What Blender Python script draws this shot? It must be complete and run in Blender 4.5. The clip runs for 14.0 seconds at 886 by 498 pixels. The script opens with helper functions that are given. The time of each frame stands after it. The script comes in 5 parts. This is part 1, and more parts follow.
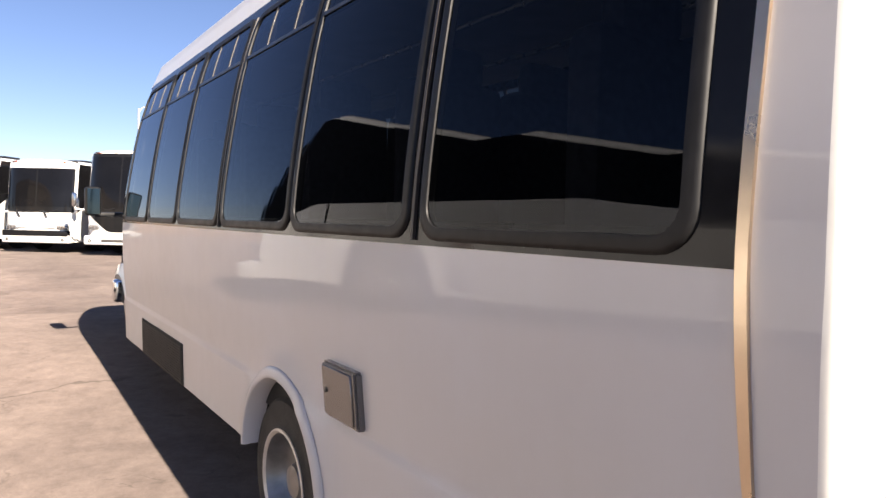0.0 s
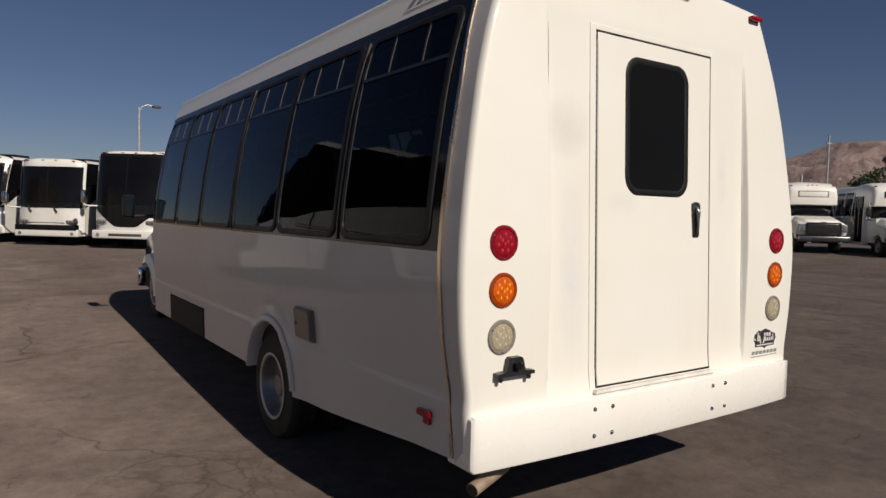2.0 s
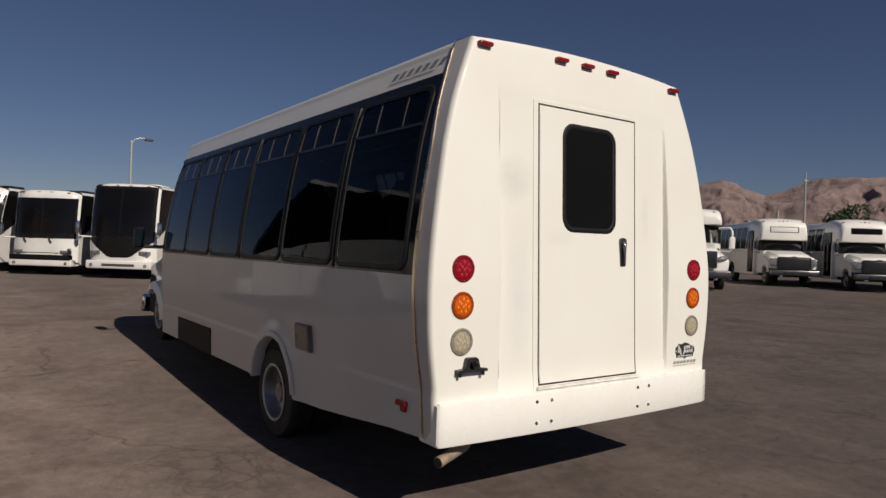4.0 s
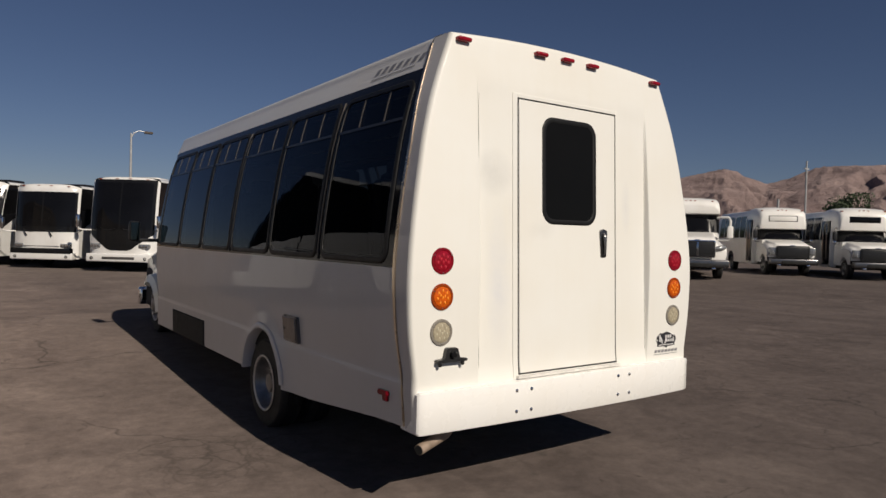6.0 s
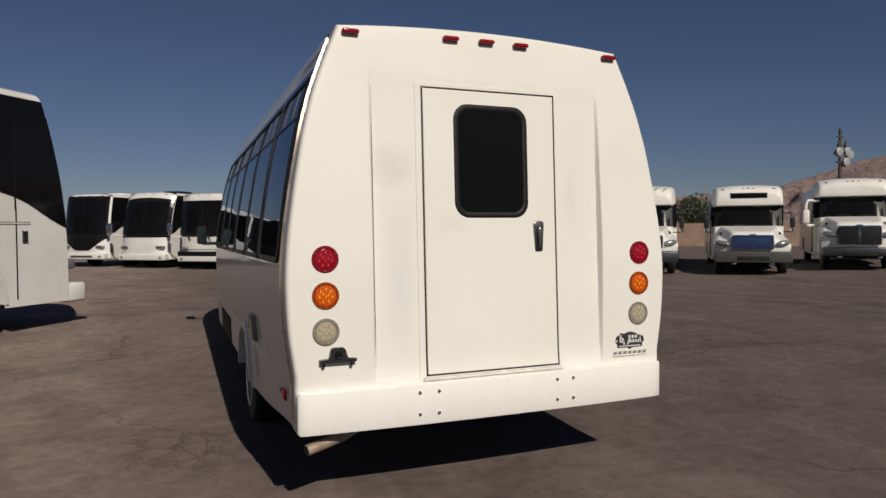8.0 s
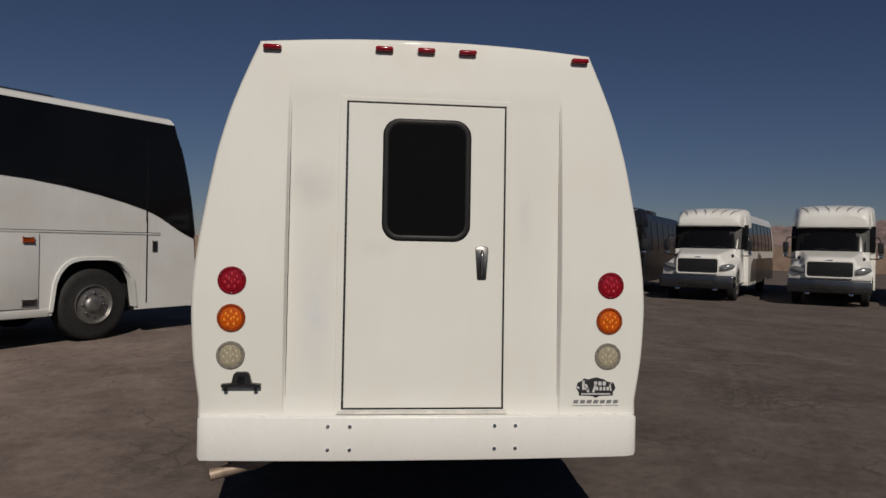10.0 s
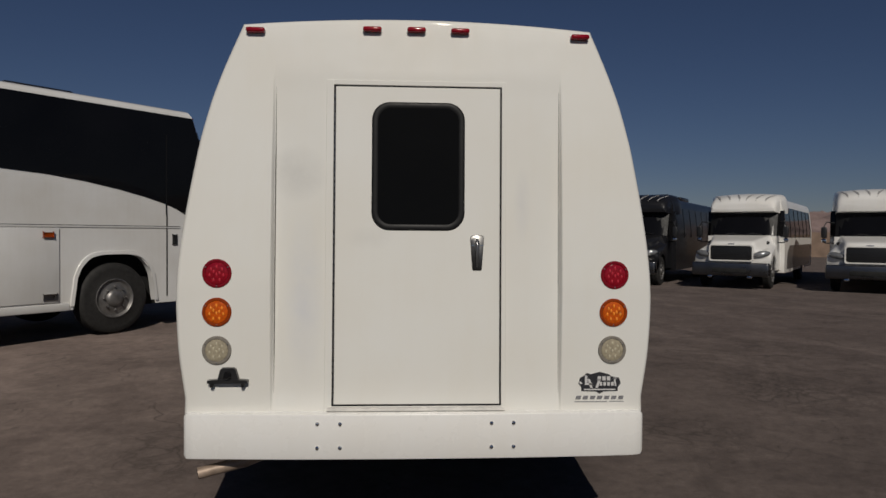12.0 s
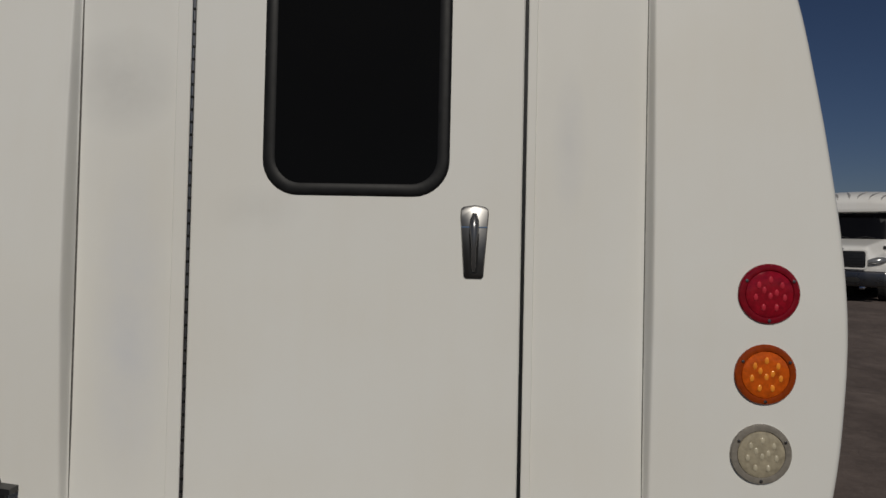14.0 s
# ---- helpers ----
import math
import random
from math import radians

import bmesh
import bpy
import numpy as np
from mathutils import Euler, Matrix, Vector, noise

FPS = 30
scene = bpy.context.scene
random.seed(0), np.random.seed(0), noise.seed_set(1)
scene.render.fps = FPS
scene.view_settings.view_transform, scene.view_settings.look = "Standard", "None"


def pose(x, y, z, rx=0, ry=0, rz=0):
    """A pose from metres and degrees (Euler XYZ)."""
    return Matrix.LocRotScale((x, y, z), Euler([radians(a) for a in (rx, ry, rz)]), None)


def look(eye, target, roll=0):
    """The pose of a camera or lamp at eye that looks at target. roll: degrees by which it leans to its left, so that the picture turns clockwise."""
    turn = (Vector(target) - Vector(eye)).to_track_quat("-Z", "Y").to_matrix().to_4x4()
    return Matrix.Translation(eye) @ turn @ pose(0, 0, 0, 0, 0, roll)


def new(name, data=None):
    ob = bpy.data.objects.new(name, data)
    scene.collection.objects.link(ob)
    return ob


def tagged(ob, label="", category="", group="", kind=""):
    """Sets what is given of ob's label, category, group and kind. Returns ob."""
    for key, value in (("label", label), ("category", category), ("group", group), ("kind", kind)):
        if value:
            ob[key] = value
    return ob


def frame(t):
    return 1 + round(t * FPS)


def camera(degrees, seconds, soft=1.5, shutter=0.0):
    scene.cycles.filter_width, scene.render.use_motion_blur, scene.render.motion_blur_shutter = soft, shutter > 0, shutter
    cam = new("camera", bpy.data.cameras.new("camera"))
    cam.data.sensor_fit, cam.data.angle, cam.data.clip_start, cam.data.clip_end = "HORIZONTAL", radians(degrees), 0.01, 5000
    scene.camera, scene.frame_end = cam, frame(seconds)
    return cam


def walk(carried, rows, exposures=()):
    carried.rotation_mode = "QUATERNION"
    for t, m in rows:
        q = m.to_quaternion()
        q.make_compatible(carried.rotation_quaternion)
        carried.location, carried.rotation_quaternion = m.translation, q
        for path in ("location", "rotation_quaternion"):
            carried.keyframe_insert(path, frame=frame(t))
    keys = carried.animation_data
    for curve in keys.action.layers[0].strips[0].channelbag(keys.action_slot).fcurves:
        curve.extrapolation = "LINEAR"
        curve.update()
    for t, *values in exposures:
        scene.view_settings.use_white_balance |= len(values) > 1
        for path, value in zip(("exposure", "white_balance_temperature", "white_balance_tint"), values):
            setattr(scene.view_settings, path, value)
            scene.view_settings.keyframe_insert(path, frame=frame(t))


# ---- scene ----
cam = camera(65.5, 14.0)

PATH = [
    (0, (-0.001, -0.012, 1.459), (1.124, 1.639, 1.367), 1.2),
    (0.3, (-0.081, -0.296, 1.489), (1.026, 1.369, 1.491), 0.7),
    (0.6, (-0.156, -0.57, 1.509), (0.883, 1.138, 1.515), 0.4),
    (1, (-0.303, -0.925, 1.53), (0.781, 0.751, 1.407), 0.7),
    (1.5, (-0.462, -1.386, 1.537), (0.620, 0.288, 1.365), 1.1),
    (2, (-0.644, -1.788, 1.555), (0.491, -0.144, 1.447), 1.4),
    (2.5, (-0.817, -2.21, 1.558), (0.346, -0.584, 1.538), 1.6),
    (3, (-0.987, -2.468, 1.557), (0.165, -0.833, 1.548), 1.79),
    (5.3, (-1.088, -2.595, 1.560), (0.095, -0.983, 1.543), 1.75),
    (5.5, (-1.083, -2.621, 1.568), (0.093, -1.004, 1.546), 1.59),
    (6, (-1.015, -2.678, 1.572), (0.145, -1.05, 1.533), 1.41),
    (6.5, (-0.763, -2.88, 1.569), (0.328, -1.204, 1.551), 0.93),
    (7, (-0.432, -2.977, 1.556), (0.593, -1.26, 1.526), 0.26),
    (7.2, (-0.283, -3.05, 1.560), (0.698, -1.308, 1.518), 0.05),
    (9.3, (1.538, -3.43, 1.632), (1.858, -1.456, 1.595), 0.4),
    (9.5, (1.669, -3.399, 1.635), (1.942, -1.418, 1.599), 0.61),
    (10, (1.972, -3.331, 1.649), (2.173, -1.342, 1.634), 1.15),
    (10.5, (2.129, -3.307, 1.648), (2.255, -1.312, 1.622), 1.14),
    (11, (2.155, -3.288, 1.651), (2.237, -1.289, 1.621), 0.89),
    (11.5, (2.173, -3.276, 1.652), (2.263, -1.278, 1.616), 0.48),
    (12, (2.202, -3.171, 1.644), (2.308, -1.174, 1.6), 0.43),
    (12.5, (2.24, -2.815, 1.641), (2.345, -0.818, 1.6), 0.91),
    (13, (2.35, -2.381, 1.625), (2.413, -0.382, 1.587), 0.95),
    (13.5, (2.452, -1.86, 1.585), (2.4, 0.139, 1.549), 1.08),
    (13.8, (2.532, -1.527, 1.567), (2.437, 0.471, 1.532), 1.07),
    (14, (2.592, -1.296, 1.562), (2.488, 0.7, 1.521), 1.1),
]
EXPOSURES = [(0, 2.12, 6800, 13), (0.3, 1.78, 7000, 13), (0.5, 0.95, 7150, 14), (0.7, 0.75, 6900, 13), (1.0, 0.33, 6850, 13), (1.5, 0.0, 6700, 12), (2.0, -0.03, 6650, 11), (3.0, -0.12, 6600, 11), (5.5, -0.08, 6600, 11), (7.0, -0.1, 6600, 11), (9.5, -0.6, 6400, 10), (10.5, -0.76, 6300, 10), (11.5, -0.84, 6250, 10), (12.5, -0.87, 6250, 10), (14.0, -1.08, 6150, 9)]
walk(cam, [(t, look(eye, target, roll)) for t, eye, target, roll in PATH], EXPOSURES)

# ---- light ----
# sun: low over the camera's shoulder, the shadows run ahead along the bus
SUN_EL, SUN_AZ = 36.7, 176.5          # degrees; azimuth clockwise from +y
sun_dir = Vector((math.sin(radians(SUN_AZ)) * math.cos(radians(SUN_EL)), math.cos(radians(SUN_AZ)) * math.cos(radians(SUN_EL)), math.sin(radians(SUN_EL))))
sun = new("sun", bpy.data.lights.new("sun", "SUN"))
sun.data.energy, sun.data.angle, sun.data.color = 4.4, radians(0.5), (1.0, 0.91, 0.78)
sun.matrix_world = look(sun_dir * 50, (0, 0, 0))
world = bpy.data.worlds.new("world")
scene.world = world
world.use_nodes = True
wn = world.node_tree.nodes
sky = wn.new("ShaderNodeTexSky")
sky.sky_type, sky.sun_disc = "NISHITA", False
sky.sun_elevation, sky.sun_rotation = radians(SUN_EL), radians(SUN_AZ)
sky.altitude, sky.air_density, sky.dust_density, sky.ozone_density = 1200, 1.0, 0.05, 4.5
wn["Background"].inputs["Strength"].default_value = 0.034
deep = wn.new("ShaderNodeMix")
deep.data_type, deep.blend_type = "RGBA", "MULTIPLY"
deep.inputs[0].default_value, deep.inputs[7].default_value = 1.0, (1.04, 0.95, 1.03, 1)
world.node_tree.links.new(sky.outputs[0], deep.inputs[6])
world.node_tree.links.new(deep.outputs[2], wn["Background"].inputs["Color"])


# ---- materials ----
class Mat:
    """A small builder for node materials."""

    def __init__(self, name):
        self.m = bpy.data.materials.new(name)
        self.m.use_nodes = True
        self.n, self.l = self.m.node_tree.nodes, self.m.node_tree.links
        self.b = self.n["Principled BSDF"]
        tc = self.n.new("ShaderNodeTexCoord")
        self.co = tc.outputs["Object"]

    def set(self, **kw):
        for k, v in kw.items():
            self.b.inputs[k.replace("_", " ")].default_value = v
        return self

    def noise(self, scale, detail=4.0, rough=0.55, stretch=None, distortion=0.0):
        t = self.n.new("ShaderNodeTexNoise")
        t.inputs["Scale"].default_value, t.inputs["Detail"].default_value, t.inputs["Roughness"].default_value = scale, detail, rough
        t.inputs["Distortion"].default_value = distortion
        src = self.co
        if stretch:
            mp = self.n.new("ShaderNodeMapping")
            mp.inputs["Scale"].default_value = stretch
            self.l.new(self.co, mp.inputs["Vector"])
            src = mp.outputs[0]
        self.l.new(src, t.inputs["Vector"])
        return t.outputs["Fac"]

    def ramp(self, fac, *stops):
        r = self.n.new("ShaderNodeValToRGB")
        e = r.color_ramp.elements
        while len(e) < len(stops):
            e.new(0.5)
        for el, (p, c) in zip(e, stops):
            el.position = p
            el.color = (c, c, c, 1) if isinstance(c, (int, float)) else (*c, 1)
        self.l.new(fac, r.inputs["Fac"])
        return r.outputs["Color"]

    def mix(self, fac, a, b, mode="MIX"):
        x = self.n.new("ShaderNodeMix")
        x.data_type, x.blend_type = "RGBA", mode
        for sock, v in ((x.inputs[0], fac), (x.inputs[6], a), (x.inputs[7], b)):
            if isinstance(v, (int, float)):
                sock.default_value = v if sock == x.inputs[0] else (v, v, v, 1)
            elif isinstance(v, tuple):
                sock.default_value = (*v, 1)
            else:
                self.l.new(v, sock)
        return x.outputs[2]

    def math(self, out, mul, add):
        x = self.n.new("ShaderNodeMath")
        x.operation, x.inputs[1].default_value, x.inputs[2].default_value = "MULTIPLY_ADD", mul, add
        self.l.new(out, x.inputs[0])
        return x.outputs[0]

    def colour(self, out):
        self.l.new(out, self.b.inputs["Base Color"])
        return self

    def rough(self, out):
        self.l.new(out, self.b.inputs["Roughness"])
        return self

    def bump(self, out, strength, dist):
        b = self.n.new("ShaderNodeBump")
        b.inputs["Strength"].default_value, b.inputs["Distance"].default_value = strength, dist
        self.l.new(out, b.inputs["Height"])
        self.l.new(b.outputs[0], self.b.inputs["Normal"])
        return self


def paint(name, rgb, dirt=0.12, gloss=0.16, wave=0.0, coat=0.8, spec=0.5, stains=()):
    k = Mat(name)
    dark = tuple(c * (1 - dirt) * f for c, f in zip(rgb, (1.0, 0.97, 0.92)))
    big = k.ramp(k.noise(1.3, 5), (0.35, 0.0), (0.75, 1.0))
    streak = k.ramp(k.noise(3.0, 6, 0.6, (6, 6, 0.5)), (0.45, 0.0), (0.8, 0.6))
    skin = k.mix(k.mix(0.28, big, streak), rgb, dark)
    # smudges: centre, half sizes, tint and strength
    for centre, size, tint, strength in stains:
        mp = k.n.new("ShaderNodeMapping")
        mp.vector_type = "TEXTURE"
        mp.inputs["Location"].default_value, mp.inputs["Scale"].default_value = centre, size
        far = k.n.new("ShaderNodeVectorMath")
        far.operation = "LENGTH"
        k.l.new(k.co, mp.inputs["Vector"])
        k.l.new(mp.outputs[0], far.inputs[0])
        soft = k.ramp(far.outputs["Value"], (0.1, 1.0), (0.55, 0.55), (1.0, 0.0))
        patchy = k.ramp(k.noise(7.0, 5, 0.6), (0.3, 0.35 * strength), (0.7, strength))
        skin = k.mix(k.mix(1.0, soft, patchy, "MULTIPLY"), skin, tint)
    k.colour(skin)
    k.rough(k.ramp(k.noise(9, 5), (0.3, gloss), (0.8, gloss + 0.13)))
    k.set(Coat_Weight=coat, Coat_Roughness=0.03, Specular_IOR_Level=spec)
    if wave:
        k.bump(k.noise(1.1, 2, 0.4), wave, 0.05)
    return k.m


def plain(name, rgb, roughness, metal=0.0, var=0.15, scale=14.0, bump=0.0):
    k = Mat(name)
    lo, hi = tuple(c * (1 - var) for c in rgb), tuple(min(1, c * (1 + var)) for c in rgb)
    k.colour(k.ramp(k.noise(scale, 5), (0.3, lo), (0.72, hi)))
    k.rough(k.ramp(k.noise(scale * 0.6, 4), (0.3, max(0.02, roughness - 0.06)), (0.75, roughness + 0.08)))
    k.set(Metallic=metal)
    if bump:
        k.bump(k.noise(scale * 8, 4), bump, 0.004)
    return k.m


def tinted_glass(name, tint, gloss_rough=0.015):
    m = bpy.data.materials.new(name)
    m.use_nodes = True
    n, l = m.node_tree.nodes, m.node_tree.links
    n.remove(n["Principled BSDF"])
    see, shine, mix, lw = n.new("ShaderNodeBsdfTransparent"), n.new("ShaderNodeBsdfGlossy"), n.new("ShaderNodeMixShader"), n.new("ShaderNodeLayerWeight")
    see.inputs["Color"].default_value = (*tint, 1)
    shine.inputs["Roughness"].default_value = gloss_rough
    shine.inputs["Color"].default_value = (0.74, 0.78, 0.86, 1)
    p, q = n.new("ShaderNodeMath"), n.new("ShaderNodeMath")
    p.operation, p.inputs[1].default_value = "POWER", 6.2
    q.operation, q.inputs[1].default_value, q.inputs[2].default_value = "MULTIPLY_ADD", 1.08, 0.021
    lw.inputs["Blend"].default_value = 0.5
    l.new(lw.outputs["Facing"], p.inputs[0])
    l.new(p.outputs[0], q.inputs[0])
    l.new(q.outputs[0], mix.inputs["Fac"])
    l.new(see.outputs[0], mix.inputs[1])
    l.new(shine.outputs[0], mix.inputs[2])
    l.new(mix.outputs[0], n["Material Output"].inputs["Surface"])
    return m


def asphalt():
    k = Mat("asphalt")
    fine = k.mix(1.0, k.ramp(k.noise(120, 5, 0.65), (0.3, 0.80), (0.72, 1.20)), k.ramp(k.noise(7, 7, 0.72), (0.32, 0.80), (0.70, 1.22)), "MULTIPLY")
    mid = k.ramp(k.noise(0.9, 6, 0.65, distortion=0.6), (0.30, (0.060, 0.0475, 0.043)), (0.5, (0.086, 0.0685, 0.0615)), (0.70, (0.118, 0.095, 0.085)))
    worn = k.ramp(k.noise(0.22, 5, 0.6), (0.42, 0.0), (0.68, 1.0))
    base = k.mix(worn, mid, (0.093, 0.074, 0.0665))
    pale = k.ramp(k.noise(0.55, 7, 0.72, (1.0, 0.45, 1.0), 1.4), (0.50, 0.0), (0.78, 0.55))
    base = k.mix(pale, base, (0.172, 0.139, 0.124))
    # dusty, bleached stretch on the open side of the lot
    sep = k.n.new("ShaderNodeSeparateXYZ")
    k.l.new(k.co, sep.inputs[0])
    wob = k.n.new("ShaderNodeMath")
    wob.operation, wob.inputs[1].default_value = "MULTIPLY_ADD", 5.0
    k.l.new(k.noise(0.35, 5, 0.6), wob.inputs[0])
    k.l.new(sep.outputs["X"], wob.inputs[2])
    dusty = k.ramp(k.math(wob.outputs[0], 0.06, 0.5), (0.50, 1.0), (0.74, 0.0))
    base = k.mix(dusty, base, k.mix(1.0, base, (1.70, 1.66, 1.62), "MULTIPLY"))
    # crack network: warped cells, shown only where a slow mask lets them
    warp = k.n.new("ShaderNodeTexNoise")
    warp.inputs["Scale"].default_value, warp.inputs["Detail"].default_value = 1.6, 6
    k.l.new(k.co, warp.inputs["Vector"])
    add = k.n.new("ShaderNodeMixRGB")
    add.blend_type, add.inputs[0].default_value = "LINEAR_LIGHT", 0.45
    k.l.new(k.co, add.inputs[1])
    k.l.new(warp.outputs["Color"], add.inputs[2])
    lines = []
    for sc, w, a, b in ((0.30, 0.006, 0.44, 0.54), (1.2, 0.012, 0.53, 0.62), (4.0, 0.022, 0.58, 0.66)):
        v = k.n.new("ShaderNodeTexVoronoi")
        v.feature, v.inputs["Scale"].default_value = "DISTANCE_TO_EDGE", sc
        k.l.new(add.outputs[0], v.inputs["Vector"])
        line = k.ramp(v.outputs["Distance"], (0.0, 1.0), (w, 0.0))
        mask = k.ramp(k.noise(0.31 * sc / 0.33, 4, 0.5), (a, 0.0), (b, 1.0))
        lines.append(k.mix(1.0, line, mask, "MULTIPLY"))
    # alligator cracking: by the rear wheel and beside the bumper
    v = k.n.new("ShaderNodeTexVoronoi")
    v.feature, v.inputs["Scale"].default_value = "DISTANCE_TO_EDGE", 4.2
    k.l.new(add.outputs[0], v.inputs["Vector"])
    web = k.ramp(v.outputs["Distance"], (0.0, 0.85), (0.085, 0.0))
    for cx, cy, size in ((0.55, 2.15, 0.8), (4.5, 2.5, 0.9), (6.2, 3.7, 1.1)):
        here = k.n.new("ShaderNodeVectorMath")
        here.operation, here.inputs[1].default_value = "DISTANCE", (cx, cy, 0.0)
        k.l.new(add.outputs[0], here.inputs[0])
        near = k.ramp(k.math(here.outputs["Value"], 1.0 / size, 0.0), (0.25, 1.0), (1.0, 0.0))
        lines[2] = k.mix(1.0, lines[2], k.mix(1.0, web, near, "MULTIPLY"), "LIGHTEN")
    crack = k.mix(1.0, k.mix(1.0, lines[0], lines[1], "LIGHTEN"), lines[2], "LIGHTEN")
    spots = k.ramp(k.noise(6.5, 3, 0.4), (0.70, 0.0), (0.76, 0.6))
    base = k.mix(1.0, base, fine, "MULTIPLY")
    base = k.mix(spots, base, (0.05, 0.043, 0.038))
    base = k.mix(k.mix(1.0, crack, 0.8, "MULTIPLY"), base, (0.040, 0.033, 0.029))
    k.colour(base)
    k.rough(k.ramp(k.noise(30, 4), (0.3, 0.78), (0.7, 0.95)))
    hgt = k.mix(crack, k.noise(220, 3, 0.6), 0.0)
    k.bump(hgt, 0.35, 0.006)
    k.set(Specular_IOR_Level=0.25, Diffuse_Roughness=0.9)
    return k.m


WHITE = paint("white_gelcoat", (0.795, 0.789, 0.748), 0.05, 0.46, 0.004, 0.75, 0.25, (((-0.64, 0.0, 1.96), (0.17, 1.0, 0.16), (0.42, 0.41, 0.39), 0.42), ((-0.60, 0.0, 1.30), (0.11, 1.0, 0.48), (0.60, 0.62, 0.68), 0.55), ((-0.26, 0.0, 1.62), (0.14, 1.0, 0.07), (0.5, 0.49, 0.46), 0.25), ((0.56, 0.0, 1.80), (0.05, 1.0, 0.22), (0.62, 0.62, 0.63), 0.5)))
BEAM_WHITE = paint("white_beam_enamel", (0.87, 0.865, 0.84), 0.06, 0.22, 0.0)
# the cap's white made darker: the shade on the bus's sides is in this colour
SHADED_WHITE = paint("white_shaded_side", (0.54, 0.528, 0.53), 0.06, 0.36, 0.006, 0.5, 0.2)
# gelcoat white set lower, which puts the roof edge's shade into its colour
DIM_ROOF_WHITE = paint("white_dimmed_roof", (0.70, 0.69, 0.67), 0.04, 0.30, 0.0, 0.4)
FLEET_WHITE = paint("white_fleet_paint", (0.80, 0.79, 0.765), 0.12, 0.32, 0.0, 0.4, 0.3)
COACH_WHITE = paint("white_coach_paint", (0.76, 0.755, 0.74), 0.16, 0.14)
BLACK_PAINT = paint("black_fleet_paint", (0.012, 0.012, 0.014), 0.1, 0.30, 0.0, 0.22, 0.25)
BLUE_PAINT = paint("blue_grille_paint", (0.03, 0.06, 0.18), 0.1, 0.2)
GREY_PAINT = paint("grey_panel_paint", (0.075, 0.072, 0.070), 0.15, 0.3, 0.0, 0.35, 0.3)
SWOOSH = paint("grey_swoosh_paint", (0.38, 0.37, 0.355), 0.1, 0.3)
BAND = plain("black_band_film", (0.010, 0.010, 0.011), 0.10, 0, 0.2)
RUBBER = plain("black_rubber", (0.009, 0.009, 0.0095), 0.5, 0, 0.3, 30)
TYRE = plain("tyre_rubber", (0.017, 0.016, 0.015), 0.75, 0, 0.35, 20, 0.3)
PLASTIC = plain("black_plastic", (0.018, 0.018, 0.019), 0.35, 0, 0.25, 25)
DARK = plain("dark_underbody", (0.010, 0.010, 0.010), 0.85, 0, 0.4, 6)
CHROME = plain("chrome", (0.78, 0.78, 0.79), 0.07, 1.0, 0.06, 20)
STEEL = plain("brushed_steel", (0.30, 0.29, 0.285), 0.30, 1.0, 0.04, 40)
WHITE_SILL = plain("worn_pale_sill", (0.70, 0.68, 0.64), 0.3, 0.0, 0.15, 12)
FILLER = plain("smooth_filler_steel", (0.20, 0.198, 0.200), 0.26, 0.75, 0.03, 3)
RIM_LIP = plain("pale_wheel_lip", (0.56, 0.52, 0.47), 0.42, 0.35, 0.10, 9)
WHEEL_METAL = plain("dulled_wheel_chrome", (0.26, 0.25, 0.24), 0.42, 0.7, 0.25, 9)
BUMPER = plain("dull_bumper_steel", (0.22, 0.215, 0.215), 0.30, 1.0, 0.05, 4)
ALU = plain("bronze_aluminium_trim", (0.60, 0.49, 0.37), 0.30, 1.0, 0.12, 9)
PIPE = plain("tailpipe_steel", (0.34, 0.26, 0.20), 0.5, 0.3, 0.25, 18)
SEAT = plain("charcoal_seat_cloth", (0.075, 0.077, 0.088), 0.8, 0, 0.3, 40)
LINING = plain("grey_interior_lining", (0.45, 0.45, 0.45), 0.7, 0, 0.12, 6)
REDLENS = plain("red_lens", (0.26, 0.005, 0.015), 0.12, 0, 0.3, 60)
DARKRED = plain("dark_red_flange", (0.20, 0.004, 0.012), 0.15, 0, 0.2, 60)
DARKAMBER = plain("dark_amber_flange", (0.27, 0.042, 0.004), 0.15, 0, 0.2, 60)
AMBER = plain("amber_lens", (0.56, 0.095, 0.005), 0.12, 0, 0.3, 60)
AMBER_LED = plain("amber_emitter", (0.90, 0.30, 0.03), 0.15, 0, 0.1, 60)
RED_LED = plain("red_emitter", (0.50, 0.03, 0.05), 0.15, 0, 0.1, 60)
CLEAR = plain("clear_lens", (0.36, 0.315, 0.225), 0.14, 0, 0.25, 60)
CLEAR_LED = plain("clear_emitter", (0.50, 0.45, 0.33), 0.2, 0, 0.1, 60)
FLANGE = plain("grey_lens_flange", (0.22, 0.20, 0.17), 0.25, 0, 0.15, 60)
STICKER_DARK = plain("dark_sticker", (0.03, 0.03, 0.035), 0.4, 0, 0.2, 60)
STICKER_GREY = plain("grey_sticker", (0.27, 0.27, 0.28), 0.35, 0.3, 0.15, 60)
TAN = plain("tan_metal_siding", (0.36, 0.29, 0.21), 0.5, 0, 0.14, 0.8)
TAN_DARK = plain("brown_metal_trim", (0.20, 0.14, 0.09), 0.5, 0, 0.14, 1.2)
BLOCK = plain("brown_block_wall", (0.27, 0.19, 0.14), 0.9, 0, 0.2, 1.5)
POLE = plain("grey_pole_metal", (0.40, 0.40, 0.40), 0.45, 0.3, 0.15, 4)
WOODPOLE = plain("dark_pole_wood", (0.07, 0.055, 0.045), 0.8, 0, 0.2, 4)
DIVIDER = plain("dull_bronze_divider", (0.045, 0.038, 0.033), 0.5, 0.1, 0.2, 20)
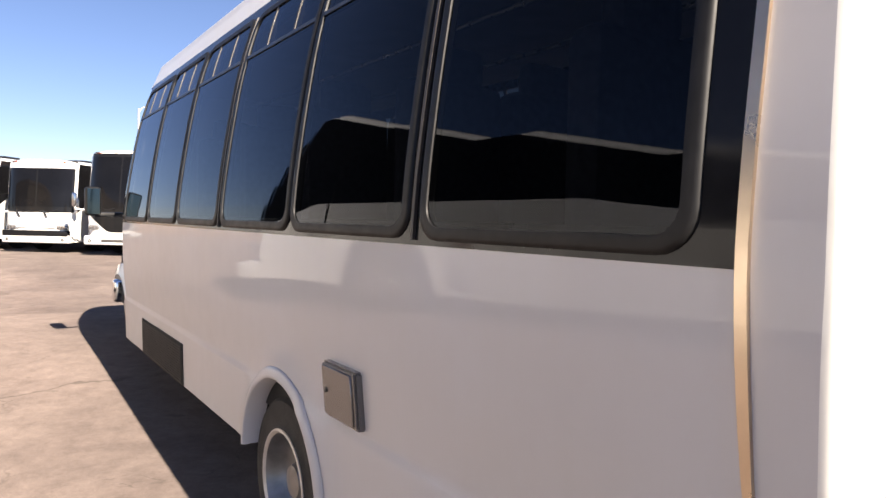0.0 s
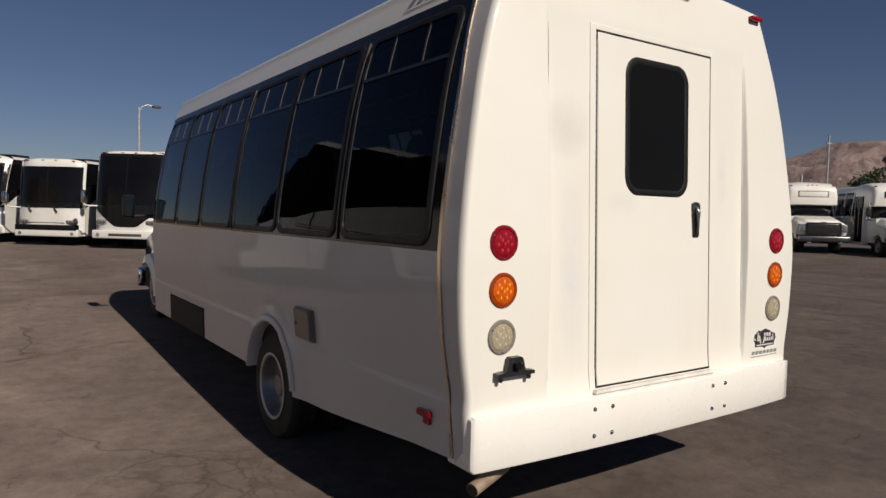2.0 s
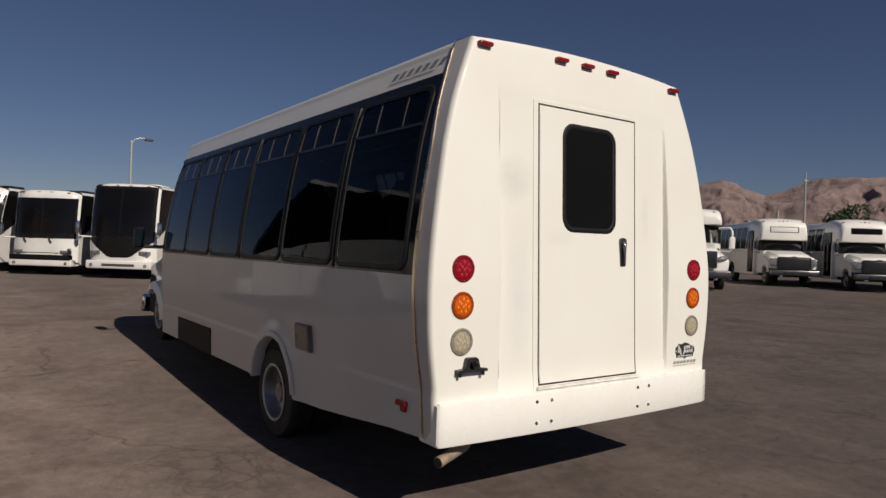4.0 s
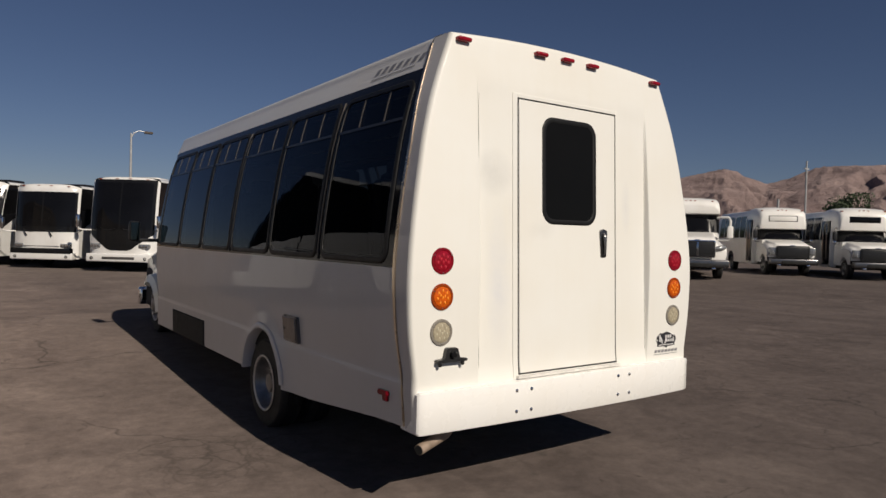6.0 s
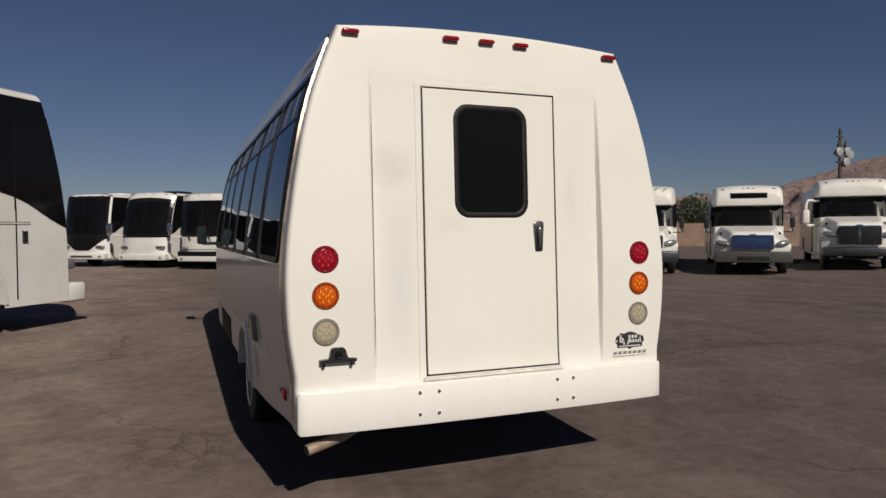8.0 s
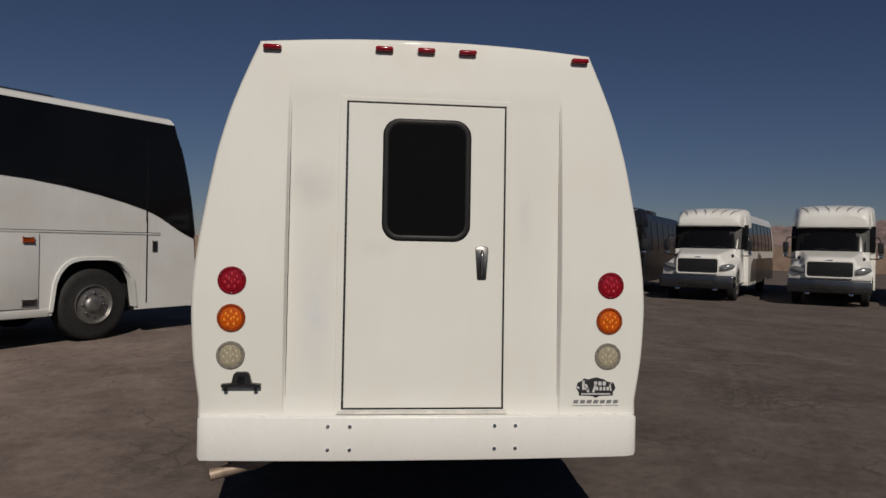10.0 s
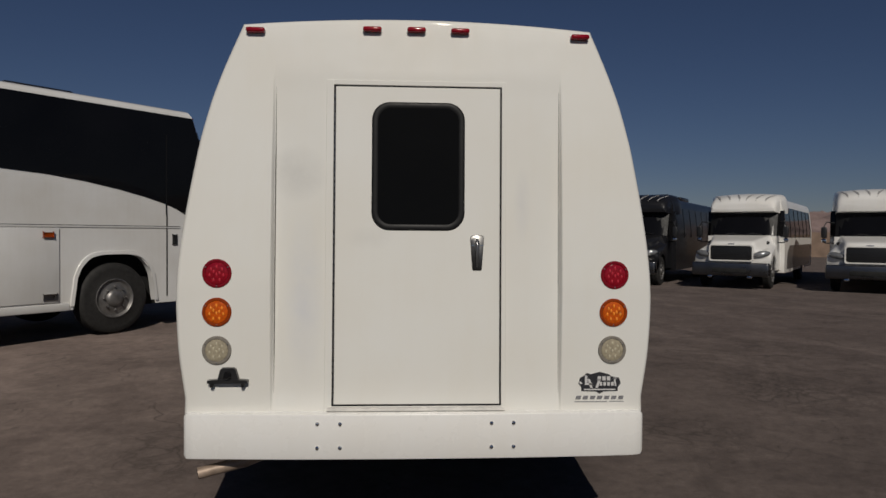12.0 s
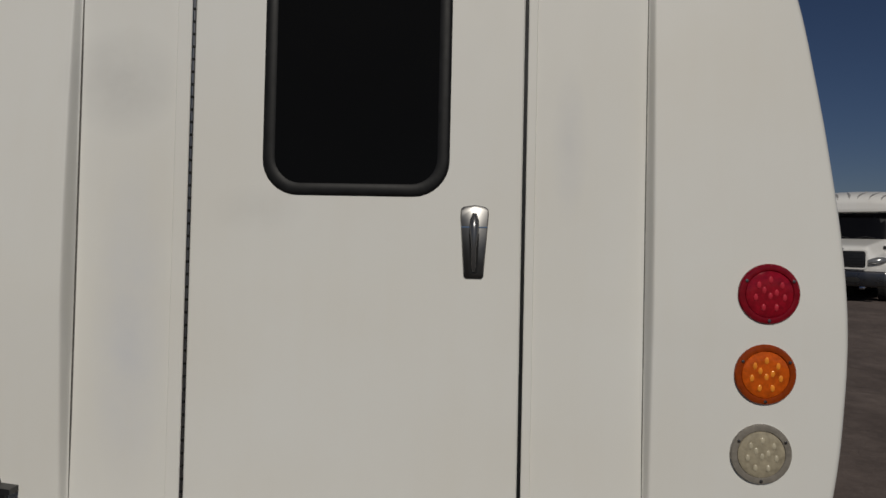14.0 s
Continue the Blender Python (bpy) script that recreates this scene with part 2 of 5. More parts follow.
LEAF = plain("dark_green_leaf", (0.035, 0.055, 0.02), 0.6, 0, 0.4, 3)
BARK = plain("grey_bark", (0.12, 0.09, 0.07), 0.9, 0, 0.3, 8)
GLASS = tinted_glass("dark_tinted_glass", (0.17, 0.175, 0.18))
FARGLASS = plain("dark_windscreen", (0.006, 0.006, 0.007), 0.03, 0, 0.3, 0.6)
FARGLASS.node_tree.nodes["Principled BSDF"].inputs["Specular IOR Level"].default_value = 0.2
BAND.node_tree.nodes["Principled BSDF"].inputs["Specular IOR Level"].default_value = 0.22
RUBBER.node_tree.nodes["Principled BSDF"].inputs["Specular IOR Level"].default_value = 0.25
DOORGLASS = plain("black_tinted_door_glass", (0.007, 0.007, 0.007), 0.04, 0, 0.2, 0.8)
DOORGLASS.node_tree.nodes["Principled BSDF"].inputs["Specular IOR Level"].default_value = 0.07
HANDLE = plain("dark_handle_chrome", (0.17, 0.167, 0.163), 0.36, 1.0, 0.08, 20)
MIRROR = plain("dark_mirror_glass", (0.16, 0.20, 0.20), 0.04, 1.0, 0.05, 4)
STICKER_PALE = plain("pale_sticker_print", (0.62, 0.61, 0.60), 0.4, 0, 0.05, 60)
CAULK = plain("dark_seam_caulk", (0.085, 0.078, 0.07), 0.7, 0, 0.3, 30)
LAMPGLASS = plain("headlamp_glass", (0.30, 0.305, 0.31), 0.16, 0.5, 0.3, 12)
ASPHALT = asphalt()


# ---- mesh helpers ----
def part(name, bm, material, parent=None, label="", smooth=38):
    """Links a bmesh as one mesh object under a thing or a part."""
    me = bpy.data.meshes.new(name)
    bmesh.ops.recalc_face_normals(bm, faces=bm.faces)
    bm.to_mesh(me)
    bm.free()
    return link(name, me, material, parent, label, smooth)


def link(name, me, material, parent=None, label="", smooth=38):
    me.materials.append(material)
    if smooth:
        me.polygons.foreach_set("use_smooth", [True] * len(me.polygons))
        me.set_sharp_from_angle(angle=radians(smooth))
    ob = new(name, me)
    ob.parent = parent
    if label:
        tagged(ob, label)
    return ob


def thing(name, m, label, category, group="", kind=""):
    ob = new(name)
    ob.empty_display_size = 0.2
    ob.matrix_world = m
    return tagged(ob, label, category, group, kind)


def box(bm, x0, x1, y0, y1, z0, z1, bevel=0.0, seg=2):
    r = bmesh.ops.create_cube(bm, size=1.0)
    for v in r["verts"]:
        v.co = Vector(((x0 + x1) / 2 + v.co.x * (x1 - x0), (y0 + y1) / 2 + v.co.y * (y1 - y0), (z0 + z1) / 2 + v.co.z * (z1 - z0)))
    if bevel:
        edges = list({e for v in r["verts"] for e in v.link_edges})
        bmesh.ops.bevel(bm, geom=edges, offset=bevel, segments=seg, affect="EDGES", profile=0.5)
    return bm


def boxed(*a, **k):
    return box(bmesh.new(), *a, **k)


def grid(bm, rows):
    """Quads over a list of rows of points."""
    vs = [[bm.verts.new(p) for p in row] for row in rows]
    for a, b in zip(vs, vs[1:]):
        for i in range(len(a) - 1):
            try:
                bm.faces.new((a[i], a[i + 1], b[i + 1], b[i]))
            except ValueError:
                pass
    return vs


def loft(bm, rings, closed=True, caps=True):
    vs = [[bm.verts.new(p) for p in r] for r in rings]
    n = len(vs[0])
    for a, b in zip(vs, vs[1:]):
        for i in range(n if closed else n - 1):
            j = (i + 1) % n
            bm.faces.new((a[i], a[j], b[j], b[i]))
    if caps:
        bm.faces.new(vs[0])
        bm.faces.new(vs[-1])
    return vs


def lathe(bm, profile, axis="x", seg=32, centre=(0, 0, 0), ends=(True, True)):
    """Turns (along, radius) pairs round an axis."""
    c = Vector(centre)
    rings = []
    for a, r in profile:
        ring = []
        for i in range(seg):
            t = 2 * math.pi * i / seg
            u, v = r * math.cos(t), r * math.sin(t)
            p = {"x": (a, u, v), "y": (u, a, v), "z": (u, v, a)}[axis]
            ring.append(c + Vector(p))
        rings.append(ring)
    vs = loft(bm, rings, True, False)
    for end, ring in zip(ends, (vs[0], vs[-1])):
        if end:
            bm.faces.new(ring)
    return bm


def tube(bm, pts, r, seg=8):
    """A round bar along a line of points."""
    pts = [Vector(p) for p in pts]
    rings = []
    for i, p in enumerate(pts):
        d = (pts[min(i + 1, len(pts) - 1)] - pts[max(i - 1, 0)]).normalized()
        s = d.orthogonal().normalized()
        if rings:
            s = (last - d * last.dot(d)).normalized()
        last = s
        t = d.cross(s)
        rr = r[i] if isinstance(r, (list, tuple)) else r
        rings.append([p + (s * math.cos(a) + t * math.sin(a)) * rr for a in (2 * math.pi * k / seg for k in range(seg))])
    loft(bm, rings)
    return bm


def prism(bm, poly, y0, y1):
    """A polygon in x and z, pushed from y0 to y1."""
    loft(bm, [[(x, y0, z) for x, z in poly], [(x, y1, z) for x, z in poly]])
    return bm


def round_rect(x0, x1, z0, z1, r, n=6):
    pts = []
    for cx, cz, a0 in ((x1 - r, z1 - r, 0), (x0 + r, z1 - r, 90), (x0 + r, z0 + r, 180), (x1 - r, z0 + r, 270)):
        for k in range(n + 1):
            a = radians(a0 + 90 * k / n)
            pts.append((cx + r * math.cos(a), cz + r * math.sin(a)))
    return pts


def smoothstep(a, b, x):
    t = min(1.0, max(0.0, (x - a) / (b - a)))
    return t * t * (3 - 2 * t)


# ---- ground ----
def smooth_down(a, b, x):
    return 1 - smoothstep(a, b, x)


def ground_height(x, y):
    bump = 0.15 * math.exp(-((x - 1) / 5) ** 2 - ((y - 8.5) / 3.5) ** 2)
    low = -0.07 * math.exp(-((x - 2) / 7) ** 2 - ((y - 1.0) / 4.0) ** 2)
    fall = -0.14 * smoothstep(10, 22, math.hypot(x - 1, y - 2))
    rise = 0.26 * smoothstep(18, 25, x) * smooth_down(16, 24, y)
    shelf = 0.06 * smoothstep(6, 11, x) * smoothstep(10, 15, y)
    return 0.05 + bump + low + fall + rise + shelf


def build_ground():
    n = 181
    u = np.linspace(-1, 1, n)
    c = 3000 * np.sinh(7.2 * u) / np.sinh(7.2)
    verts = [(2 + x, 5 + y, ground_height(2 + x, 5 + y)) for y in c for x in c]
    faces = [(j * n + i, j * n + i + 1, (j + 1) * n + i + 1, (j + 1) * n + i) for j in range(n - 1) for i in range(n - 1)]
    me = bpy.data.meshes.new("ground")
    me.from_pydata(verts, [], faces)
    return tagged(link("ground", me, ASPHALT, None, "", 60), "worn brown-grey asphalt lot with cracks and pale patches", "ground", kind="structure")


build_ground()

# ---- the shuttle bus in the middle ----
CX, RY = 2.263, 0.45                       # its centre line and rear face
SEC_Z = (0.30, 0.70, 0.735, 0.752, 1.00, 1.30, 1.45, 1.62, 1.86, 2.13, 2.35, 2.52, 2.70, 2.95)
SEC_W = (1.232, 1.243, 1.244, 1.235, 1.258, 1.265, 1.258, 1.240, 1.204, 1.155, 1.098, 1.038, 0.965, 0.860)


def half_width(z):
    # smoothed lookup, so that the side has no facets
    return float(sum(np.interp(z + d, SEC_Z, SEC_W) * w for d, w in ((-0.06, 0.25), (0, 0.5), (0.06, 0.25)))) if z > 0.85 else float(np.interp(z, SEC_Z, SEC_W))


def cap_width(z):
    """Half the width of the rear cap, which draws in towards the bumper."""
    return half_width(z) - 0.004 - 0.030 * (1 - smoothstep(0.45, 1.25, z))


def sag(z, y):
    """The upper lines drop slightly towards the front."""
    return z - y * (0.004 + max(0.0, z - 1.38) * 0.0065) if z >= 1.38 else z


def rear_lean(z):
    return 0.008 + 0.07 * max(0.0, z - 1.35) ** 1.3


def tuck(y, z):
    """How far the skirt draws in where it meets the rear corner."""
    return 0.028 * (1 - smoothstep(0.45, 1.25, z)) * (1 - smoothstep(0.08, 0.78, y))


def flank(s, y, z, proud=0.0):
    """A point of the bus's side: s is -1 for the driver's side."""
    return Vector((s * (half_width(z) - tuck(y, z) + proud), y, sag(z, y)))


def seam(z):
    """Where the rear cap meets the side."""
    return float(np.interp(z, (0.5, 1.06, 1.39, 1.73, 2.12, 2.53, 2.75), (0.110, 0.150, 0.170, 0.178, 0.190, 0.256, 0.300)))


def tip(z):
    """The window posts lean slightly forward."""
    return 0.045 * max(0.0, z - 1.45)


def flank_slab(bm, s, y0, y1, z0, z1, proud=0.003, thick=0.03, nz=8, ny=1):
    """A curved slab on the side; y0 and y1 may be functions of the height."""
    zs = np.linspace(z0, z1, nz + 1)
    f0, f1 = (y if callable(y) else (lambda z, y=y: y) for y in (y0, y1))
    rows = [[flank(s, y, z, proud) for y in np.linspace(f0(z), f1(z), ny + 1)] for z in zs]
    back = [[flank(s, y, z, proud - thick) for y in np.linspace(f0(z), f1(z), ny + 1)] for z in zs]
    a, b = grid(bm, rows), grid(bm, back)
    edge = lambda g: [r[0] for r in g] + g[-1][1:] + [r[-1] for r in g[-2::-1]] + g[0][-2:0:-1]
    ea, eb = edge(a), edge(b)
    for i in range(len(ea)):
        j = (i + 1) % len(ea)
        bm.faces.new((ea[i], ea[j], eb[j], eb[i]))
    return bm


def flank_ring(bm, s, levels, n=6):
    """Strips between rounded outlines on the side: levels of (y0, y1, z0, z1, radius, proud)."""
    loops = []
    for y0, y1, z0, z1, r, p in levels:
        out = []
        for y, z in round_rect(y0, y1, z0, z1, r, n):
            out.append((y, z))
        # split the long upright edges so that they follow the curved side
        full = []
        for k, (y, z) in enumerate(out):
            full.append((y, z))
            y2, z2 = out[(k + 1) % len(out)]
            if abs(z2 - z) > 0.25:
                full += [(y + (y2 - y) * q / 8, z + (z2 - z) * q / 8) for q in range(1, 8)]
        loops.append([flank(s, y + tip(z), z, p) for y, z in full])
    loft(bm, loops, True, False)
    return bm


def recess(z):
    """How far the flat middle panel of the rear lies behind the bowed outer ones."""
    return max(0.0, 0.023 + 0.041 * (z - 0.745) - rear_lean(z)) * smoothstep(0.66, 0.82, z) * (1 - smoothstep(2.40, 2.56, z))


ARCH_Y, ARCH_Z, ARCH_A, ARCH_H = 2.15, 0.38, 0.405, 0.425
BODY_END = 5.66


def skirt(y):
    base = 0.495 - 0.105 * smoothstep(0.1, 1.7, y) if y < ARCH_Y else 0.418
    t = (y - ARCH_Y) / ARCH_A
    return max(base, ARCH_Z + ARCH_H * math.sqrt(1 - t * t)) if abs(t) < 1 else base


def swell(y, z):
    """How far the side swells out round the rear wheel."""
    d = math.hypot((y - ARCH_Y) / ARCH_A, (z - ARCH_Z) / ARCH_H)
    return 0.030 * math.exp(-(max(0.0, d - 1.0) / 0.24) ** 2)


def build_bus():
    bus = thing("shuttle_bus", pose(CX, RY, 0), "white fibreglass shuttle bus with dark tinted windows parked on the lot", "bus")
    # rear cap: one moulded shell with rounded corners, shallow grooves and a brow over the door
    bm = bmesh.new()
    R, RD = 0.024, 0.034
    edge_d = [R * q for q in (0, 0.03, 0.10, 0.22, 0.38, 0.56, 0.78, 1.0)]
    offs = (0, 0.0025, 0.005, 0.008, 0.012, 0.02, 0.03)
    inner = sorted({round(v, 4) for v in list(np.linspace(-0.66, 0.66, 19)) + [sg * (0.765 + q * o) for sg in (-1, 1) for o in offs for q in (-1, 1)]})
    cols = [("edge", -d) for d in edge_d] + [("mid", -f) for f in (0.8, 0.6, 0.4, 0.2)] + [("at", x) for x in inner] + [("mid", f) for f in (0.2, 0.4, 0.6, 0.8)] + [("edge", d) for d in reversed(edge_d)]

    def column(kind, v, w):
        if kind == "at":
            return v
        if kind == "edge":
            return (w - abs(v)) * (-1 if math.copysign(1, v) < 0 else 1)
        return math.copysign(0.797 + (w - R - 0.797) * abs(v), v)
    zb = 0.56
    vrow = [0.0] + list(np.linspace(0.02, 0.955, 60)) + [1 - d / 2.2 for d in reversed(edge_d)]
    rows = []
    for v in vrow:
        row = []
        for kind, c in cols:
            zg = zb + (2.765 - zb) * v
            u = column(kind, c, cap_width(zg)) / cap_width(zg)
            ztop = 2.800 - 0.045 * u * u
            z = zb + (ztop - zb) * v
            w = cap_width(z)
            x = c if kind == "at" else u * w
            d = min(w - abs(x), ztop - z)
            y = rear_lean(z)
            if d < R:
                y += (RD if w - abs(x) < ztop - z else R) * (1 - math.sqrt(max(0.0, 1 - (1 - d / R) ** 2)))
            y += recess(z) * (1 - smoothstep(0.757, 0.772, abs(x)))
            y -= 0.003 * math.exp(-((z - 2.475) / 0.022) ** 2) * math.exp(-(x / 0.40) ** 8)
            row.append(Vector((x, y, z)))
        rows.append(row)
    vs = grid(bm, rows)
    # corner strips between the cap and the side seams, shaded by a darker white
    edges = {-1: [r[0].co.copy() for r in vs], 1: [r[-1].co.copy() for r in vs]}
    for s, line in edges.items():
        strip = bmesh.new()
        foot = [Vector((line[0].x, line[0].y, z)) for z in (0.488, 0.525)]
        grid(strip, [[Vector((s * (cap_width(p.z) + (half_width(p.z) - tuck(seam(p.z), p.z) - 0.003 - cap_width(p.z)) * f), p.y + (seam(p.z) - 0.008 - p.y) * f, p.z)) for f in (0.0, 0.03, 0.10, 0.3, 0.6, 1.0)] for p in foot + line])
        part("corner_strip", strip, SHADED_WHITE, bus, "smooth white corner strip", 50)
    top = [bm.verts.new((v.co.x, 0.31, v.co.z + 0.006)) for v in vs[-1]]
    for i in range(len(top) - 1):
        bm.faces.new((vs[-1][i], vs[-1][i + 1], top[i + 1], top[i]))
    part("rear_cap", bm, WHITE, bus, "", 50)

    def rear(x, z, out):
        return Vector((x, rear_lean(z) + recess(z) - out, z))

    def rear_outer(x, z, out):
        return Vector((x, rear_lean(z) - out, z))

    def rear_plate(bm, poly, out, back=-0.02, face=rear):
        a = [bm.verts.new(face(x, z, out)) for x, z in poly]
        b = [bm.verts.new(face(x, z, back)) for x, z in poly]
        bm.faces.new(a)
        bm.faces.new(b)
        for i in range(len(a)):
            j = (i + 1) % len(a)
            bm.faces.new((a[i], a[j], b[j], b[i]))
        return bm

    def rear_ring(bm, loops):
        rings = []
        for loop, o in loops:
            ring = []
            for k, (x, z) in enumerate(loop):
                x2, z2 = loop[(k + 1) % len(loop)]
                n = 8 if abs(z2 - z) > 0.25 else 1
                ring += [rear(x + (x2 - x) * q / n, z + (z2 - z) * q / n, o) for q in range(n)]
            rings.append(ring)
        loft(bm, rings, True, False)
        return bm

    def rear_slab(bm, x0, x1, z0, z1, out, back=-0.02, soft=0.0, nz=24):
        zs = np.linspace(z0 + soft, z1 - soft, nz)
        ring = [[rear(x0, z, back), rear(x0, z, out - soft), rear(x0 + soft, z, out), rear(x1 - soft, z, out), rear(x1, z, out - soft), rear(x1, z, back)] for z in zs]
        if soft:
            ring = [[rear(x, z0, o) for x, o in ((x0, back), (x0, out - soft), (x0 + soft, out - soft), (x1 - soft, out - soft), (x1, out - soft), (x1, back))]] + ring + [[rear(x, z1, o) for x, o in ((x0, back), (x0, out - soft), (x0 + soft, out - soft), (x1 - soft, out - soft), (x1, out - soft), (x1, back))]]
        loft(bm, ring, True, True)
        return bm

    # door frame moulding, shadow gap and leaf
    D0, D1, DZ0, DZ1 = -0.440, 0.438, 0.741, 2.425
    for x0, x1, z0, z1, nz in ((D0 - 0.050, D0 - 0.011, DZ0 - 0.05, DZ1 + 0.035, 24), (D1 + 0.010, D1 + 0.034, DZ0 - 0.05, DZ1 + 0.035, 24), (D0 - 0.011, D1 + 0.010, DZ1 + 0.010, DZ1 + 0.035, 3), (D0 - 0.011, D1 + 0.010, DZ0 - 0.050, DZ0 - 0.010, 3)):
        part("door_frame", rear_slab(bmesh.new(), x0, x1, z0, z1, 0.005, -0.02, 0.002, nz), WHITE, bus)
    part("door_gasket", rear_slab(bmesh.new(), D0 - 0.012, D1 + 0.012, DZ0 - 0.012, DZ1 + 0.012, 0.0012), RUBBER, bus, "black rubber door seal")
    door = part("rear_door", rear_slab(bmesh.new(), D0, D1, DZ0, DZ1, 0.008, -0.01, 0.004, 26), WHITE, bus, "white rear emergency door with one window")
    W0, W1, WZ0, WZ1 = -0.250, 0.250, 1.658, 2.347
    bm = bmesh.new()
    rear_ring(bm, [(round_rect(W0, W1, WZ0, WZ1, 0.095, 8), 0.002), (round_rect(W0 + 0.002, W1 - 0.002, WZ0 + 0.002, WZ1 - 0.002, 0.095, 8), 0.009), (round_rect(W0 + 0.010, W1 - 0.010, WZ0 + 0.010, WZ1 - 0.010, 0.088, 8), 0.013),
                   (round_rect(W0 + 0.030, W1 - 0.030, WZ0 + 0.030, WZ1 - 0.030, 0.072, 8), 0.012), (round_rect(W0 + 0.036, W1 - 0.036, WZ0 + 0.036, WZ1 - 0.036, 0.068, 8), 0.0085)])
    part("window_frame", bm, RUBBER, door, "black rubber window surround", 60)
    part("window_pane", rear_slab(bmesh.new(), W0 + 0.03, W1 - 0.03, WZ0 + 0.03, WZ1 - 0.03, 0.0095, 0.0), DOORGLASS, door, "almost black tinted glass")
    # paddle handle: a tapered plate, a domed pivot and a lever in a dished recess
    hx, hz = 0.316, 1.540
    bm = bmesh.new()
    shape = [(-0.036, 0.088), (-0.026, 0.095), (0.0, 0.099), (0.026, 0.095), (0.036, 0.088), (0.037, 0.070), (0.026, -0.086), (0.020, -0.092), (-0.020, -0.092), (-0.026, -0.086), (-0.037, 0.070)]
    rings = [[rear(hx + x * f, hz + 0.002 + z * f, o) for x, z in shape] for f, o in ((1.0, 0.004), (1.0, 0.011), (0.93, 0.015))]
    loft(bm, rings, True, True)
    handle = part("handle", bm, HANDLE, door, "dark chrome paddle handle")
    bm = bmesh.new()
    rear_plate(bm, [(hx - 0.013, hz + 0.026), (hx + 0.013, hz + 0.026), (hx + 0.010, hz - 0.070), (hx + 0.006, hz - 0.077), (hx - 0.006, hz - 0.077), (hx - 0.010, hz - 0.070)], 0.0158, 0.010)
    part("recess", bm, RUBBER, handle)
    bm = bmesh.new()
    rear_plate(bm, [(hx - 0.034, hz + 0.042), (hx + 0.034, hz + 0.042), (hx + 0.034, hz + 0.045), (hx - 0.034, hz + 0.045)], 0.0162, 0.010)
    part("crease", bm, CHROME, handle)
    bm = bmesh.new()
    tube(bm, [rear(hx, hz + 0.078, 0.014), rear(hx, hz + 0.060, 0.020), rear(hx, hz + 0.040, 0.026), rear(hx, hz - 0.01, 0.026), rear(hx, hz - 0.060, 0.022), rear(hx, hz - 0.070, 0.016)], [0.006, 0.012, 0.013, 0.007, 0.006, 0.004], 12)
    part("lever", bm, FILLER, handle, "chrome lever")
    part("lock_barrel", lathe(bmesh.new(), [(0.0, 0.0065), (-0.006, 0.0065), (-0.007, 0.004), (-0.007, 0.001)], "y", 14, tuple(rear(hx, hz + 0.052, 0.026))), CHROME, handle)
    def hinge_y(z):
        return rear_lean(z) + recess(z) - 0.001
    bm = bmesh.new()
    loft(bm, [[(D0 - 0.006 + 0.003 * math.cos(q * math.pi / 3), hinge_y(z) + 0.003 * math.sin(q * math.pi / 3), z) for q in range(6)] for z in np.linspace(DZ0 + 0.02, DZ1 - 0.02, 30)])
    hinge = part("piano_hinge", bm, DARK, bus, "worn steel piano hinge")
    pitch = (DZ1 - DZ0 - 0.06) / 48
    knuckle = None
    for k in range(48):
        z0 = DZ0 + 0.03 + k * pitch
        if knuckle is None:
            first = part("knuckle", lathe(bmesh.new(), [(0.0, 0.0032), (0.001, 0.0048), (pitch * 0.8 - 0.001, 0.0048), (pitch * 0.8, 0.0032)], "z", 8), STEEL, hinge)
            knuckle = first.data
        else:
            first = new("knuckle", knuckle)
            first.parent = hinge
        first.location = (D0 - 0.006, hinge_y(z0 + pitch * 0.4), z0)
    bm = bmesh.new()
    prism(bm, [(D0 - 0.035, 0.712), (D1 + 0.03, 0.712), (D1 + 0.022, 0.728), (D0 - 0.028, 0.728)], rear_lean(0.72) - 0.022, rear_lean(0.72) + 0.01)
    part("door_sill", bm, WHITE_SILL, bus, "bare aluminium sill strip")

    # dark seams where the outer panels meet the middle one
    for s in (-1, 1):
        bm = bmesh.new()
        rings = []
        for k in range(41):
            z = 0.80 + 1.62 * k / 40
            h = 0.0022 * min(1.0, k / 6, (40 - k) / 10) + 0.0005
            y = rear_lean(z) + recess(z) - 0.0006
            rings.append([(s * 0.7555 + 0.002 - h, y, z), (s * 0.7555 + 0.002 + h, y, z), (s * 0.7555 + 0.002 + h, y + 0.008, z), (s * 0.7555 + 0.002 - h, y + 0.008, z)])
        loft(bm, rings, True, True)
        part("panel_seam", bm, CAULK, bus, "dark caulked panel seam")

    # bumper with its bolts
    def bow(x):
        return -0.056 + 0.034 * abs(x / 1.205) ** 2.2
    bm = bmesh.new()
    rings = []
    for x in [-1.206, -1.200, -1.193] + list(np.linspace(-1.15, 1.15, 23)) + [1.196, 1.203, 1.209]:
        e = 0.010 * max(0.0, (abs(x) - 1.192) / 0.012)
        z0, z1, y = 0.467 + e, 0.706 - e, bow(x) + e
        rings.append([(x, y + 0.010, z0), (x, y + 0.003, z0 + 0.003), (x, y, z0 + 0.010), (x, y, z1 - 0.010), (x, y + 0.003, z1 - 0.003), (x, y + 0.010, z1), (x, 0.15, z1), (x, 0.15, z0)])
    loft(bm, rings, True, True)
    part("rear_bumper", bm, BEAM_WHITE, bus, "white steel bumper beam")
